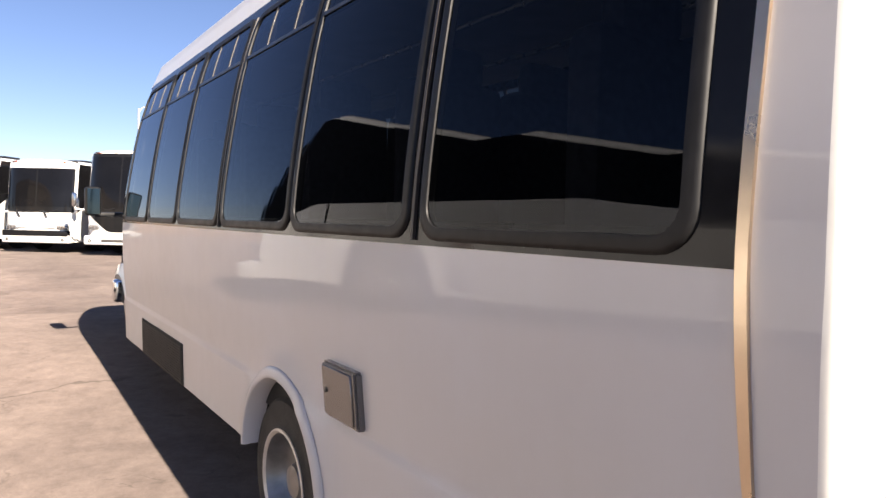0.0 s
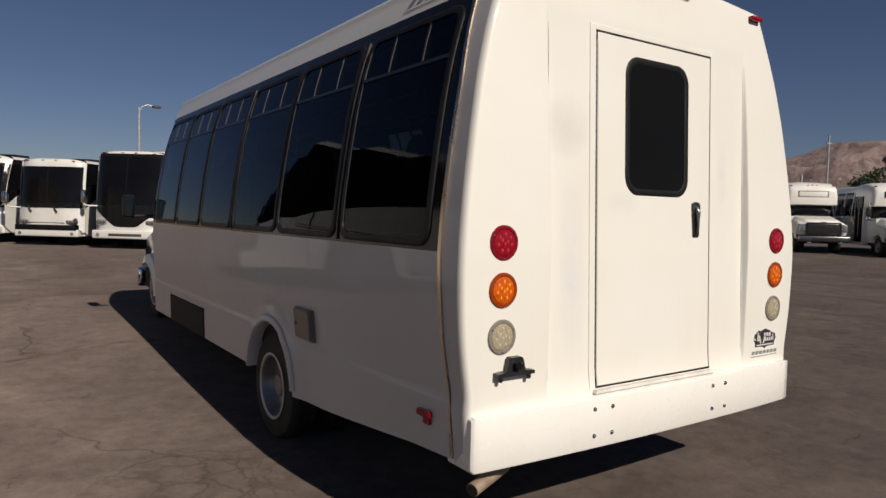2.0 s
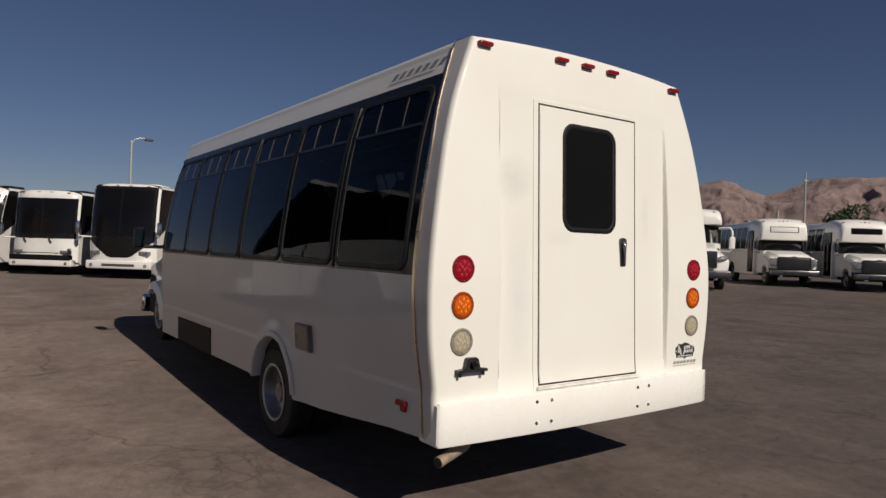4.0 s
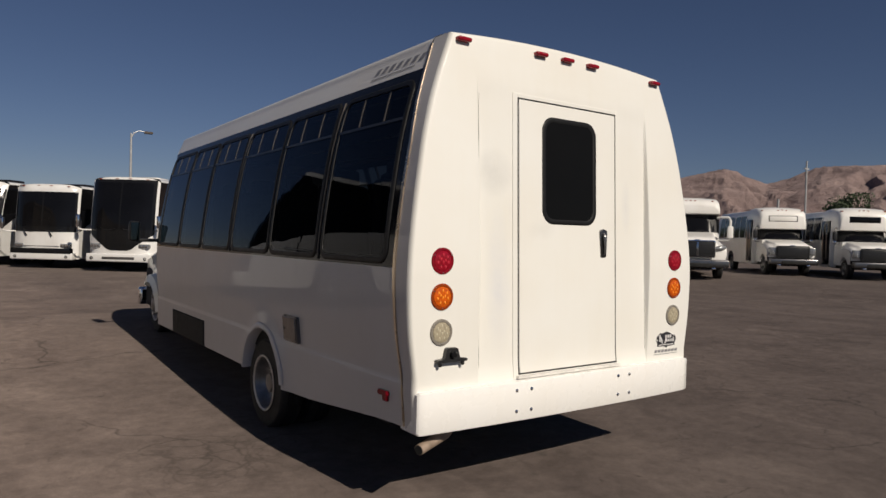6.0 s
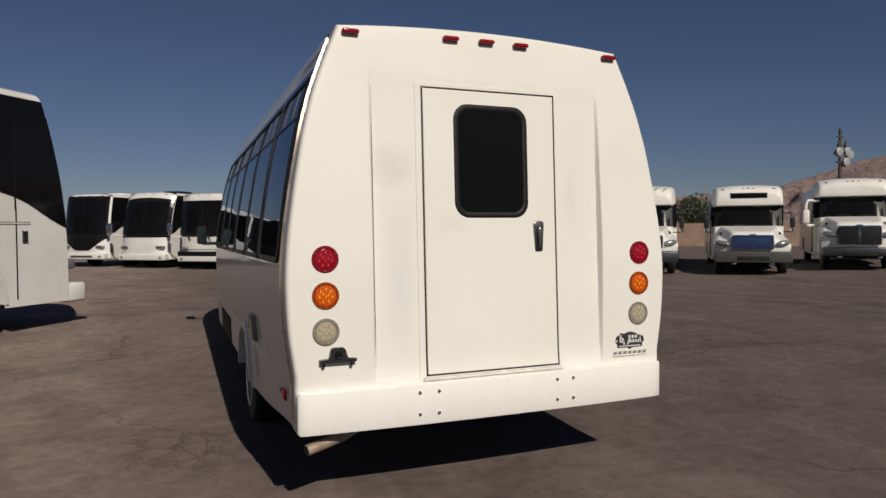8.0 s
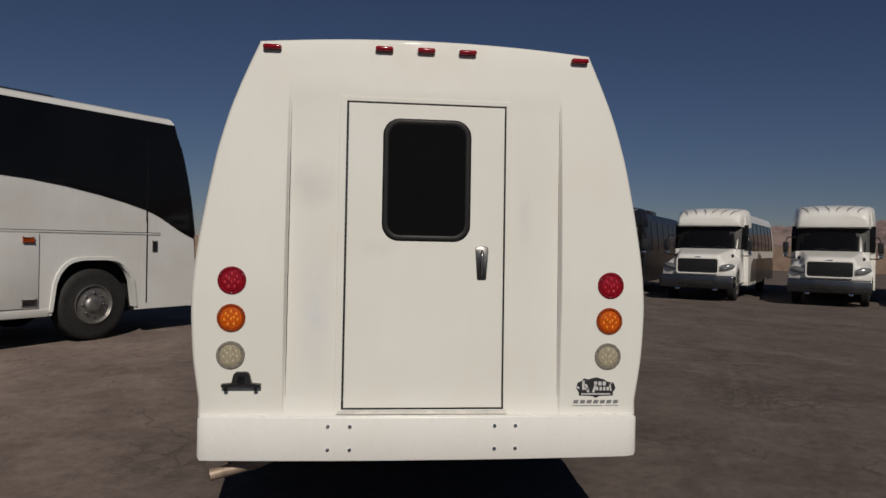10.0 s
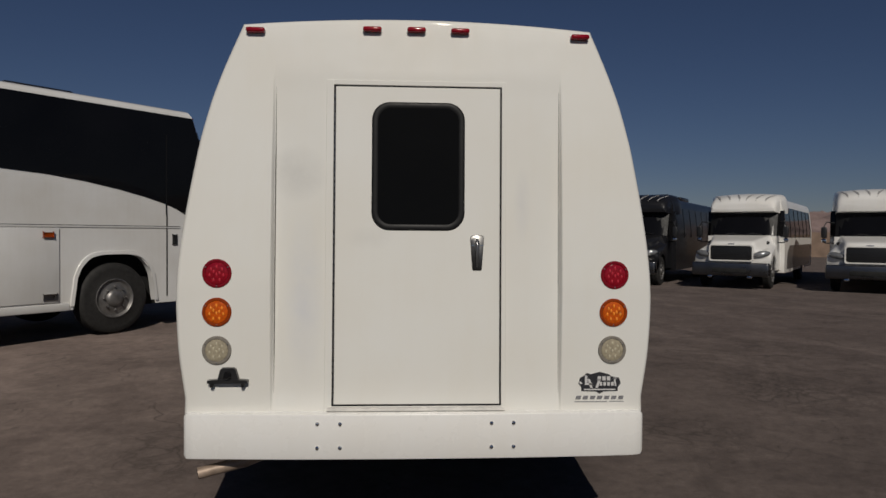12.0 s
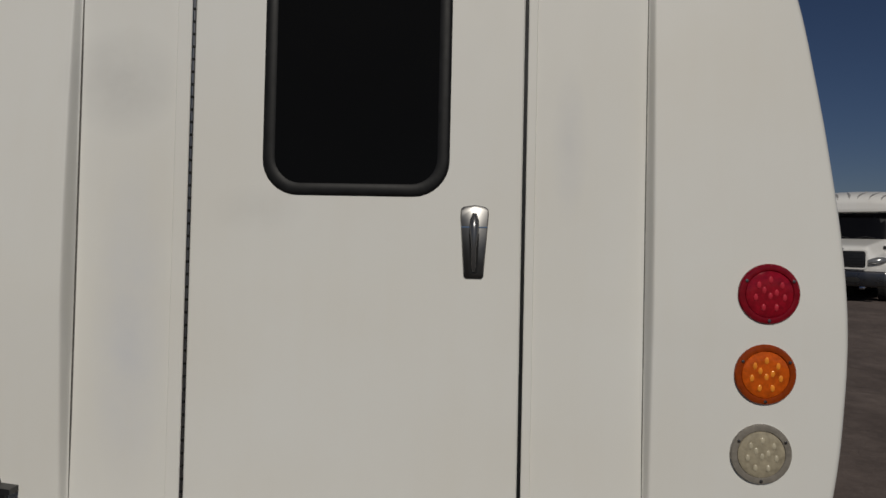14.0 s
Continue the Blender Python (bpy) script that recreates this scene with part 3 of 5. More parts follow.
    for x in (-0.516, -0.399, 0.390, 0.507):
        for z in (0.655, 0.530):
            bm = lathe(bmesh.new(), [(0.0, 0.0115), (-0.004, 0.0105), (-0.0075, 0.007), (-0.0085, 0.001)], "y", 14, (x, bow(x), z))
            part("bolt", bm, CHROME, bus, "domed chrome bolt")

    # round tail lamps: three to a side
    def lamp(x, z, lens, emitter, label, flange):
        y = rear_lean(z)
        bm = lathe(bmesh.new(), [(0.006, 0.0755), (-0.005, 0.0755), (-0.008, 0.073), (-0.0095, 0.066), (-0.0085, 0.060), (-0.004, 0.057)], "y", 44, (x, y, z), (False, False))
        body = part("tail_lamp", bm, flange, bus, label)
        bm = lathe(bmesh.new(), [(-0.003, 0.0585), (-0.0075, 0.0575), (-0.0100, 0.050), (-0.0115, 0.035), (-0.012, 0.012), (-0.012, 0.001)], "y", 44, (x, y, z), (False, True))
        part("lens", bm, lens, body)
        for k in range(10):
            a = 2 * math.pi * (k - 3) / 7 + math.pi / 2
            dx, dz = (0.036 * math.cos(a), 0.036 * math.sin(a)) if k > 2 else ((k - 1) * 0.015, (0.010, -0.004, 0.004)[k])
            bm = bmesh.new()
            bmesh.ops.create_uvsphere(bm, u_segments=10, v_segments=6, radius=0.0055, matrix=Matrix.Translation((x + dx, y - 0.0112, z + dz)) @ Matrix.Diagonal((1, 0.5, 1.7, 1)))
            part("emitter", bm, emitter, body)
        for a in (30, 150, 270):
            bm = lathe(bmesh.new(), [(-0.008, 0.0045), (-0.0115, 0.0038), (-0.012, 0.001)], "y", 8, (x + 0.066 * math.cos(radians(a)), y, z + 0.066 * math.sin(radians(a))))
            part("screw", bm, STEEL, body)

    for x, dx in ((-1.043, 0.0), (1.048, 0.005)):
        lamp(x + dx, 1.430, REDLENS, RED_LED, "round red stop lamp", DARKRED)
        lamp(x, 1.229, AMBER, AMBER_LED, "round amber turn lamp", DARKAMBER)
        lamp(x - dx, 1.029, CLEAR, CLEAR_LED, "round clear reversing lamp", FLANGE)
    # red marker lamps along the top edge
    for x in (-0.866, -0.250, -0.014, 0.221, 0.872):
        z = 2.735 - 0.026 * x * x
        bm = boxed(x - 0.050, x + 0.050, rear_lean(z) - 0.036, rear_lean(z) + 0.02, z - 0.0135, z + 0.0135, 0.012, 4)
        body = part("marker_lamp", bm, REDLENS, bus, "oval red marker lamp")
        part("base", lathe(bmesh.new(), [(0.01, 0.014), (-0.004, 0.014), (-0.006, 0.012)], "y", 16, (x, rear_lean(z) - 0.006, z)), PLASTIC, body)
    # bracket with the reversing camera
    bm = bmesh.new()
    bx, lift, squat = -0.981, 0.941, 0.83
    for poly, o in (([(-0.062, 0.846), (0.068, 0.846), (0.047, 0.923), (0.034, 0.935), (-0.032, 0.935), (-0.045, 0.923)], 0.030), ([(-0.118, 0.840), (0.118, 0.840), (0.118, 0.858), (0.060, 0.864), (-0.056, 0.864), (-0.118, 0.858)], 0.036)):
        rear_plate(bm, [(bx + x * 0.87, lift + (z - 0.935) * squat) for x, z in poly], o, -0.02, rear_outer)
    bracket = part("plate_lamp_bracket", bm, PLASTIC, bus, "black bracket with a small camera")
    part("lens", lathe(bmesh.new(), [(0, 0.020), (-0.05, 0.020), (-0.056, 0.015), (-0.057, 0.001)], "y", 20, (bx, rear_lean(0.92), 0.906)), BAND, bracket)
    for dx in (-0.093, 0.088):
        part("foot", lathe(bmesh.new(), [(0.840, 0.008), (0.845, 0.011), (0.866, 0.011)], "z", 12, (bx + dx * 0.87, rear_lean(0.86) - 0.024, 0)), PLASTIC, bracket)
    # maker's stickers as plain shapes
    sx, sz, su, sv = 0.978, 0.852, 0.115, 0.056
    shield = ((-0.86, -0.80), (-0.18, -0.84), (0.0, -1.05), (0.18, -0.84), (0.86, -0.80), (0.86, -0.45), (1.0, -0.05), (0.90, 0.50), (0.55, 0.62), (0.42, 0.82), (0.0, 1.05), (-0.42, 0.82), (-0.6, 0.95), (-0.78, 0.62), (-0.92, 0.50), (-1.0, -0.05), (-0.86, -0.45))
    bm = rear_plate(bmesh.new(), [(sx + x * su, sz + z * sv) for x, z in shield], 0.002, -0.02, rear_outer)
    badge = part("dealer_sticker", bm, STICKER_DARK, bus, "black and white dealer sticker, plain shapes")
    for x0, x1, z0, z1, lean in ((-0.70, -0.58, -0.20, 0.66, 0.0), (-0.58, -0.36, -0.20, -0.02, 0.0), (-0.44, -0.32, -0.48, 0.36, 0.14), (-0.20, -0.08, -0.48, 0.36, -0.14), (-0.10, 0.06, 0.22, 0.62, 0), (0.12, 0.28, 0.22, 0.62, 0), (0.34, 0.50, 0.22, 0.62, 0), (0.0, 0.12, -0.28, 0.08, 0), (0.18, 0.30, -0.28, 0.08, 0), (0.36, 0.48, -0.28, 0.08, 0), (0.54, 0.66, -0.28, 0.08, 0), (0.72, 0.80, -0.30, 0.34, 0.06), (-0.94, -0.82, -0.10, 0.12, 0.06), (-0.74, 0.74, -0.70, -0.58, 0)):
        bm = rear_plate(bmesh.new(), [(sx + x0 * su, sz + z0 * sv), (sx + x1 * su, sz + z0 * sv), (sx + (x1 - lean) * su, sz + z1 * sv), (sx + (x0 - lean) * su, sz + z1 * sv)], 0.0032, 0.0, rear_outer)
        part("print", bm, STICKER_PALE, badge)
    for cx, cz in ((-0.66, 0.62), (0.76, 0.40)):
        for q in range(5):
            a = radians(20 + 35 * q)
            tip_x, tip_z = cx + 0.20 * math.cos(a), cz + 0.30 * math.sin(a) - 0.1
            bm = rear_plate(bmesh.new(), [(sx + (cx - 0.03) * su, sz + cz * sv), (sx + (cx + 0.03) * su, sz + cz * sv), (sx + tip_x * su, sz + tip_z * sv)], 0.0032, 0.0, rear_outer)
            part("frond", bm, STICKER_PALE, badge)
    bm = bmesh.new()
    for k in range(7):
        x0 = 0.847 + k * 0.0385
        rear_plate(bm, [(x0, 0.763), (x0 + 0.027, 0.763), (x0 + 0.033, 0.782), (x0 + 0.006, 0.782)], 0.002, -0.02, rear_outer)
    rear_plate(bm, [(0.842, 0.748), (1.02, 0.748), (1.021, 0.752), (0.843, 0.752)], 0.002, -0.02, rear_outer)
    rear_plate(bm, [(1.03, 0.750), (1.11, 0.750), (1.111, 0.753), (1.031, 0.753)], 0.002, -0.02, rear_outer)
    part("maker_sticker", bm, STICKER_GREY, bus, "grey maker's lettering shown as plain bars")

    # sides
    arch_cols = [ARCH_Y - ARCH_A * math.cos(math.pi * k / 24) for k in range(25)]
    cols = sorted({round(v, 4) for v in [0.13, 0.4, 0.7, 1.0, 1.3, ARCH_Y - ARCH_A - 0.0005, ARCH_Y + ARCH_A + 0.0005, *arch_cols, *[ARCH_Y + q * d for q in (-1, 1) for d in np.linspace(0.44, 0.66, 6)], *np.linspace(2.95, BODY_END, 10)]})
    for s in (-1, 1):
        bm = bmesh.new()
        rows = []
        for y in cols:
            z0 = skirt(y)
            zs = [z0 + (1.39 - z0) * k / 22 for k in range(23)]
            zs = sorted(zs[:1] + [z for z in (0.735, 0.752) if z > z0 + 0.02] + zs[1:])
            while len(zs) > 23:
                zs.pop(-2)
            rows.append([flank(s, max(y, seam(z)) if y < 0.2 else y, z, swell(y, z)) for z in zs])
        vs = grid(bm, rows)
        # inward return of the lower edge
        lip = [bm.verts.new((s * (half_width(skirt(y)) + swell(y, skirt(y)) - 0.05), y, skirt(y) + 0.004)) for y in cols]
        for i in range(len(cols) - 1):
            bm.faces.new((vs[i][0], vs[i + 1][0], lip[i + 1], lip[i]))
        # panel and arch carry their shade in the darkened white
        part("side_panel", bm, SHADED_WHITE, bus)
        # flared arch moulding
        bm = bmesh.new()
        loops = []
        for grow, p in ((0.042, -0.002), (0.038, 0.005), (0.026, 0.010), (0.010, 0.017), (0.0, 0.018), (-0.008, 0.012), (-0.010, -0.08)):
            loop = [Vector((s * (half_width(max(0.30, ARCH_Z + (ARCH_H + grow) * math.sin(a))) + p + 0.029), ARCH_Y - (ARCH_A + grow) * math.cos(a), ARCH_Z + (ARCH_H + grow) * math.sin(a))) for a in (math.pi * (k / 30) for k in range(1, 30))]
            loops.append(loop)
        loft(bm, loops, False, False)
        part("wheel_arch", bm, SHADED_WHITE, bus, "white flared wheel arch", 60)
        # black window band with its pillars
        WINDOWS = [(0.250, 1.125), (1.180, 2.050), (2.062, 2.965), (3.000, 3.845), (3.857, 4.675), (4.687, 5.560)]
        part("window_sill_rail", flank_slab(bmesh.new(), s, seam, BODY_END, 1.386, 1.452, 0.002, 0.03, 2, 12), BAND, bus, "glossy black band below the windows")
        part("window_head_rail", flank_slab(bmesh.new(), s, seam, BODY_END, 2.462, 2.562, 0.002, 0.03, 3, 12), BAND, bus, "glossy black band above the windows")
        edges = [0.178] + [v for w in WINDOWS for v in w] + [BODY_END]
        for k in range(0, len(edges), 2):
            part("window_post", flank_slab(bmesh.new(), s, (lambda z, y=edges[k]: y - 0.02 + tip(z)) if k else seam, (lambda z, y=edges[k + 1]: y + 0.02 + tip(z)) if k < 12 else BODY_END, 1.45, 2.464, 0.002, 0.03, 10), BAND, bus)
        for k, (a, b) in enumerate(WINDOWS):
            bm = bmesh.new()
            flank_ring(bm, s, [(a, b, 1.400, 2.508, 0.085, 0.0), (a + 0.002, b - 0.002, 1.402, 2.506, 0.085, 0.009), (a + 0.012, b - 0.012, 1.412, 2.496, 0.078, 0.013),
                               (a + 0.036, b - 0.036, 1.436, 2.472, 0.060, 0.011), (a + 0.040, b - 0.040, 1.440, 2.468, 0.058, -0.012)])
            win = part("window", bm, RUBBER, bus, "dark tinted side window with three small upper panes", 60)
            bm = bmesh.new()
            grid(bm, [[flank(s, y + tip(z), z, 0.006) for y in np.linspace(a + 0.03, b - 0.03, 4)] for z in np.linspace(1.43, 2.256, 12)])
            part("pane", bm, GLASS, win, "", 0)
            part("rail", flank_slab(bmesh.new(), s, a + 0.072, b, 2.250, 2.268, 0.011, 0.03, 2), PLASTIC, win)
            w = b - a - 0.08
            for j, (p0, p1) in enumerate(((0.0, 0.29), (0.31, 0.69), (0.71, 1.0))):
                bm = bmesh.new()
                grid(bm, [[flank(s, y + tip(z), z, 0.004) for y in (a + 0.04 + w * p0, a + 0.04 + w * p1)] for z in np.linspace(2.27, 2.470, 5)])
                part("vent_pane", bm, GLASS, win, "", 0)
            for p0 in (0.30, 0.70):
                bm = bmesh.new()
                lean = 0.018
                rows = []
                for pr in (0.0075, -0.02):
                    for dy in (0.032, 0.046):
                        rows.append([flank(s, a + 0.04 + w * p0 + dy + lean * (q / 4 - 0.5) * 1.2, 2.27 + 0.20 * q / 4, pr) for q in range(5)])
                loft(bm, [[rows[0][q], rows[1][q], rows[3][q], rows[2][q]] for q in range(5)])
                part("divider", bm, DIVIDER, win, "dull bronze divider")
        for y in (1.152, 2.982):
            part("seam_trim", flank_slab(bmesh.new(), s, lambda z, y=y: y - 0.007 + tip(z), lambda z, y=y: y + 0.007 + tip(z), 1.40, 2.49, 0.012, 0.02, 10), DIVIDER, bus, "metal seam strip between windows")
        slim = lambda z: 0.3 + 0.7 * smoothstep(0.65, 1.25, z)
        part("corner_trim", flank_slab(bmesh.new(), s, lambda z: seam(z) - 0.001 - 0.011 * slim(z), lambda z: seam(z) - 0.001 + 0.011 * slim(z), 0.500, 2.72, 0.006, 0.03, 36), ALU, bus, "bronze aluminium corner trim")
        # interior lining below the windows
        part("lining", flank_slab(bmesh.new(), s, 0.25, 5.6, 0.80, 1.40, -0.05, 0.02, 3), LINING, bus)

    # driver's side fittings
    s = -1
    bm = bmesh.new()
    flank_slab(bm, s, 3.770, 4.950, 0.418, 0.672, 0.006, 0.03, 1)
    grille = part("heater_grille", bm, DARK, bus, "black louvred grille near the skirt")
    for k in range(14):
        z = 0.432 + k * 0.0165
        part("louvre", flank_slab(bmesh.new(), s, 3.79, 4.93, z, z + 0.007, 0.011, 0.01, 1), RUBBER, grille)
    bm = bmesh.new()
    flank_slab(bm, s, 1.462, 1.708, 0.768, 0.962, 0.028, 0.05, 1)
    bmesh.ops.bevel(bm, geom=bm.edges[:], offset=0.008, segments=2, affect="EDGES")
    fuel = part("fuel_filler_box", bm, FILLER, bus, "brushed steel fuel filler box")
    bm = flank_slab(bmesh.new(), s, 1.484, 1.700, 0.780, 0.950, 0.033, 0.02, 1)
    bmesh.ops.bevel(bm, geom=bm.edges[:], offset=0.003, segments=1, affect="EDGES")
    part("flap", bm, FILLER, fuel)
    part("catch", lathe(bmesh.new(), [(-half_width(0.865) - 0.040, 0.001), (-half_width(0.865) - 0.037, 0.010), (-half_width(0.865) - 0.02, 0.010)], "x", 12, (0, 1.675, 0.865)), PLASTIC, fuel)
    bm = flank_slab(bmesh.new(), s, 0.250, 0.350, 0.638, 0.670, 0.024, 0.04, 1)
    flank_slab(bm, s, 0.260, 0.310, 0.606, 0.644, 0.018, 0.03, 1)
    bmesh.ops.bevel(bm, geom=bm.edges[:], offset=0.006, segments=2, affect="EDGES")
    part("side_marker", bm, DARKRED, bus, "red side marker lamp")
    # maker's lettering on the roof edge as slanted bars
    bm = bmesh.new()
    for k in range(7):
        y = 0.30 + k * 0.088
        rows = [[flank(s, y + a + 0.03 * (1 - q), z0, 0.004) for a in (0, 0.05)] for q, z0 in ((0, 2.628), (0.5, 2.650), (1, 2.672))]
        grid(bm, rows)
    grid(bm, [[flank(s, y, z, 0.004) for y in (0.40, 0.93)] for z in (2.598, 2.606)])
    part("maker_lettering", bm, STICKER_GREY, bus, "grey maker's lettering shown as plain bars")

    # roof
    bm = bmesh.new()
    rows = []
    prof = []
    for z in (2.550, 2.59, 2.64, 2.68, 2.715):
        prof.append((half_width(z) + 0.001, z))
    wtop = prof[-1][0]
    for k in range(1, 7):
        a = radians(90 * k / 6)
        prof.append((wtop - 0.075 + 0.075 * math.cos(a * 0.9), 2.715 + 0.055 * math.sin(a)))
    w2, z2 = prof[-1]
    prof += [(w2 * f, 2.805 - (2.805 - z2) * f * f) for f in (0.75, 0.5, 0.25)]
    full = [(-x, z) for x, z in prof] + [(0, 2.805)] + [(x, z) for x, z in reversed(prof)]
    for y in [0.29, 0.6, 1, 2, 3, 4, 5, 5.5, 5.72]:
        rows.append([Vector((x, y, sag(z, y))) for x, z in full])
    grid(bm, rows)
    part("roof", bm, DIM_ROOF_WHITE, bus, "white moulded roof", 45)
    # moulded cap over the cab
    bm = bmesh.new()
    rows = []
    for y, w, zt, zl in ((5.72, 1.0, 0.0, 1.9), (5.95, 0.95, 0.03, 1.85), (6.3, 0.86, 0.10, 1.85), (6.7, 0.74, 0.26, 1.9), (6.9, 0.66, 0.42, 1.95)):
        ring = [Vector((x * w, y, max(zl, sag(z, 5.72) - zt))) for x, z in full]
        rows.append([Vector((-1.05 * w, y, zl))] + ring + [Vector((1.05 * w, y, zl))])
    loft(bm, rows, False, False)
    bm.faces.new(bm.verts[-len(rows[0]):])
    part("front_cap", bm, WHITE, bus, "white moulded front cap", 45)
    bm = bmesh.new()
    prism(bm, [(-1.2, 0.42), (1.2, 0.42), (1.25, 1.0), (1.2, 1.7), (1.05, 2.4), (0.9, 2.6), (-0.9, 2.6), (-1.05, 2.4), (-1.2, 1.7), (-1.25, 1.0)], BODY_END - 0.04, BODY_END - 0.004)
    part("front_bulkhead", bm, WHITE, bus)

    # inside: floor, ceiling and seats seen dimly through the glass
    part("cabin_floor", boxed(-1.2, 1.2, 0.16, 5.6, 0.80, 0.83), LINING, bus)
    part("cabin_ceiling", boxed(-0.92, 0.92, 0.3, 5.6, 2.45, 2.47), LINING, bus)
    part("rear_lining", prism(bmesh.new(), [(-1.18, 0.83), (1.18, 0.83), (1.18, 1.5), (1.08, 2.1), (0.93, 2.45), (-0.93, 2.45), (-1.08, 2.1), (-1.18, 1.5)], 0.26, 0.28), LINING, bus)
    for k in range(5):
        for x in (-0.66, 0.66):
            y = 0.75 + 0.83 * k
            seat = part("passenger_seat", boxed(x - 0.43, x + 0.43, y, y + 0.45, 1.20, 1.32, 0.04), SEAT, bus, "charcoal high-backed double seat")
            for dx in (-0.22, 0.22):
                part("backrest", boxed(x + dx - 0.205, x + dx + 0.205, y - 0.10, y + 0.03, 1.30, 1.93, 0.05), SEAT, seat)
                part("headrest", boxed(x + dx - 0.12, x + dx + 0.12, y - 0.09, y, 1.90, 2.05, 0.04), SEAT, seat)
            part("seat_leg", boxed(x - 0.35, x + 0.35, y + 0.1, y + 0.3, 0.83, 1.21), STEEL, seat)
    for x in (-0.3, 0.3):
        part("grab_rail", tube(bmesh.new(), [(x, 0.5, 2.4), (x, 5.4, 2.35)], 0.016), STEEL, bus)

    # chassis, wheels and tailpipe
    for x0, x1, y0, y1, z0, z1 in ((-0.45, -0.33, 0.18, 8.0, 0.45, 0.62), (0.33, 0.45, 0.18, 8.0, 0.45, 0.62), (-1.2, 1.2, 0.18, 5.6, 0.62, 0.80), (-1.18, 1.18, 0.3, 1.5, 0.46, 0.64), (-1.18, 1.18, 2.75, 5.6, 0.44, 0.64), (-0.9, 0.9, 2.08, 2.22, 0.28, 0.44)):
        part("chassis_member", boxed(x0, x1, y0, y1, z0, z1), DARK, bus)
    for s in (-1, 1):
        for x0 in (1.228, 0.955):
            wheel(bus, s, x0, ARCH_Y + 0.045, ground_height(CX + s * 1.1, RY + ARCH_Y) + 0.352, 0.360, 0.21, 0.218, "deep" if x0 > 1 else "inner")
        wheel(bus, s, 1.03, 6.72, ground_height(CX + s * 1.1, RY + 6.72) + 0.366, 0.375, 0.21, 0.212, "front")
    bm = bmesh.new()
    tube(bm, [(-0.55, 1.0, 0.48), (-0.64, 0.5, 0.46), (-0.78, 0.22, 0.442), (-0.92, 0.115, 0.412), (-1.150, 0.045, 0.372)], 0.031, 16)
    pipe = part("tailpipe", bm, PIPE, bus, "heat-tinted steel tailpipe", 60)
    # solid dark plug: its colour stands for the shade inside an open pipe
    part("bore_plug", tube(bmesh.new(), [(-1.12, 0.0542, 0.3773), (-1.1525, 0.0443, 0.3715)], 0.028, 16), DARK, pipe, "dark plug standing for the shaded pipe opening")

    # the cab ahead of the body: hood, wings, bumper and mirrors
    bm = bmesh.new()
    rings = []
    for y, w, z1 in ((5.65, 0.99, 1.6), (6.3, 0.98, 1.52), (7.2, 0.96, 1.30), (7.8, 0.90, 1.22), (7.98, 0.84, 1.10)):
        rings.append([(-w, y, 0.72), (-w, y, z1 - 0.12), (-w + 0.12, y, z1), (w - 0.12, y, z1), (w, y, z1 - 0.12), (w, y, 0.72)])
    loft(bm, rings, True, True)
    part("hood", bm, WHITE, bus, "white cab hood", 60)
    bm = bmesh.new()
    rings = []
    for y, w, z0, z1 in ((5.66, 1.0, 1.5, 2.0), (6.3, 0.94, 1.5, 2.0), (6.7, 0.86, 1.42, 1.9)):
        rings.append([(-w, y, z0), (-w * 0.92, y, z1), (w * 0.92, y, z1), (w, y, z0)])
    loft(bm, rings, True, True)
    part("windscreen", bm, FARGLASS, bus)
    part("front_bumper", boxed(-0.97, 0.97, 7.98, 8.14, 0.42, 0.68, 0.04, 3), CHROME, bus, "chrome front bumper")
    for s in (-1, 1):
        bm = bmesh.new()
        loops = []
        for grow, x in ((0.16, 0.95), (0.13, 1.10), (0.03, 1.13), (0.0, 1.06)):
            loops.append([Vector((s * x, 6.72 - (0.42 + grow) * math.cos(a), 0.40 + (0.42 + grow) * math.sin(a))) for a in (math.pi * (0.06 + 0.60 * k / 16) for k in range(17))])
        loft(bm, loops, False, False)
        part("front_wing", bm, WHITE, bus, "white front wing", 60)
        part("wing_liner", boxed(s * 0.80 - 0.16, s * 0.80 + 0.16, 6.20, 7.60, 0.46, 1.0, 0.03), DARK, bus)
        part("headlamp", boxed(s * 0.62 - 0.16, s * 0.62 + 0.16, 7.96, 8.02, 0.82, 1.02, 0.02), LAMPGLASS, bus)
        bm = bmesh.new()
        tube(bm, [(s * 0.98, 6.35, 1.44), (s * 1.15, 6.22, 1.42), (s * 1.40, 6.2, 1.42)], 0.022)
        arm = part("mirror_arm", bm, PLASTIC, bus, "black mirror arm")
        head = part("mirror_head", boxed(s * 1.41 - 0.064, s * 1.41 + 0.064, 6.16, 6.27, 1.41, 1.66, 0.03, 3), RUBBER, arm, "black door mirror")
        part("mirror_glass", boxed(s * 1.41 - 0.048, s * 1.41 + 0.048, 6.152, 6.158, 1.425, 1.645), MIRROR, arm, "dark mirror glass")
    return bus


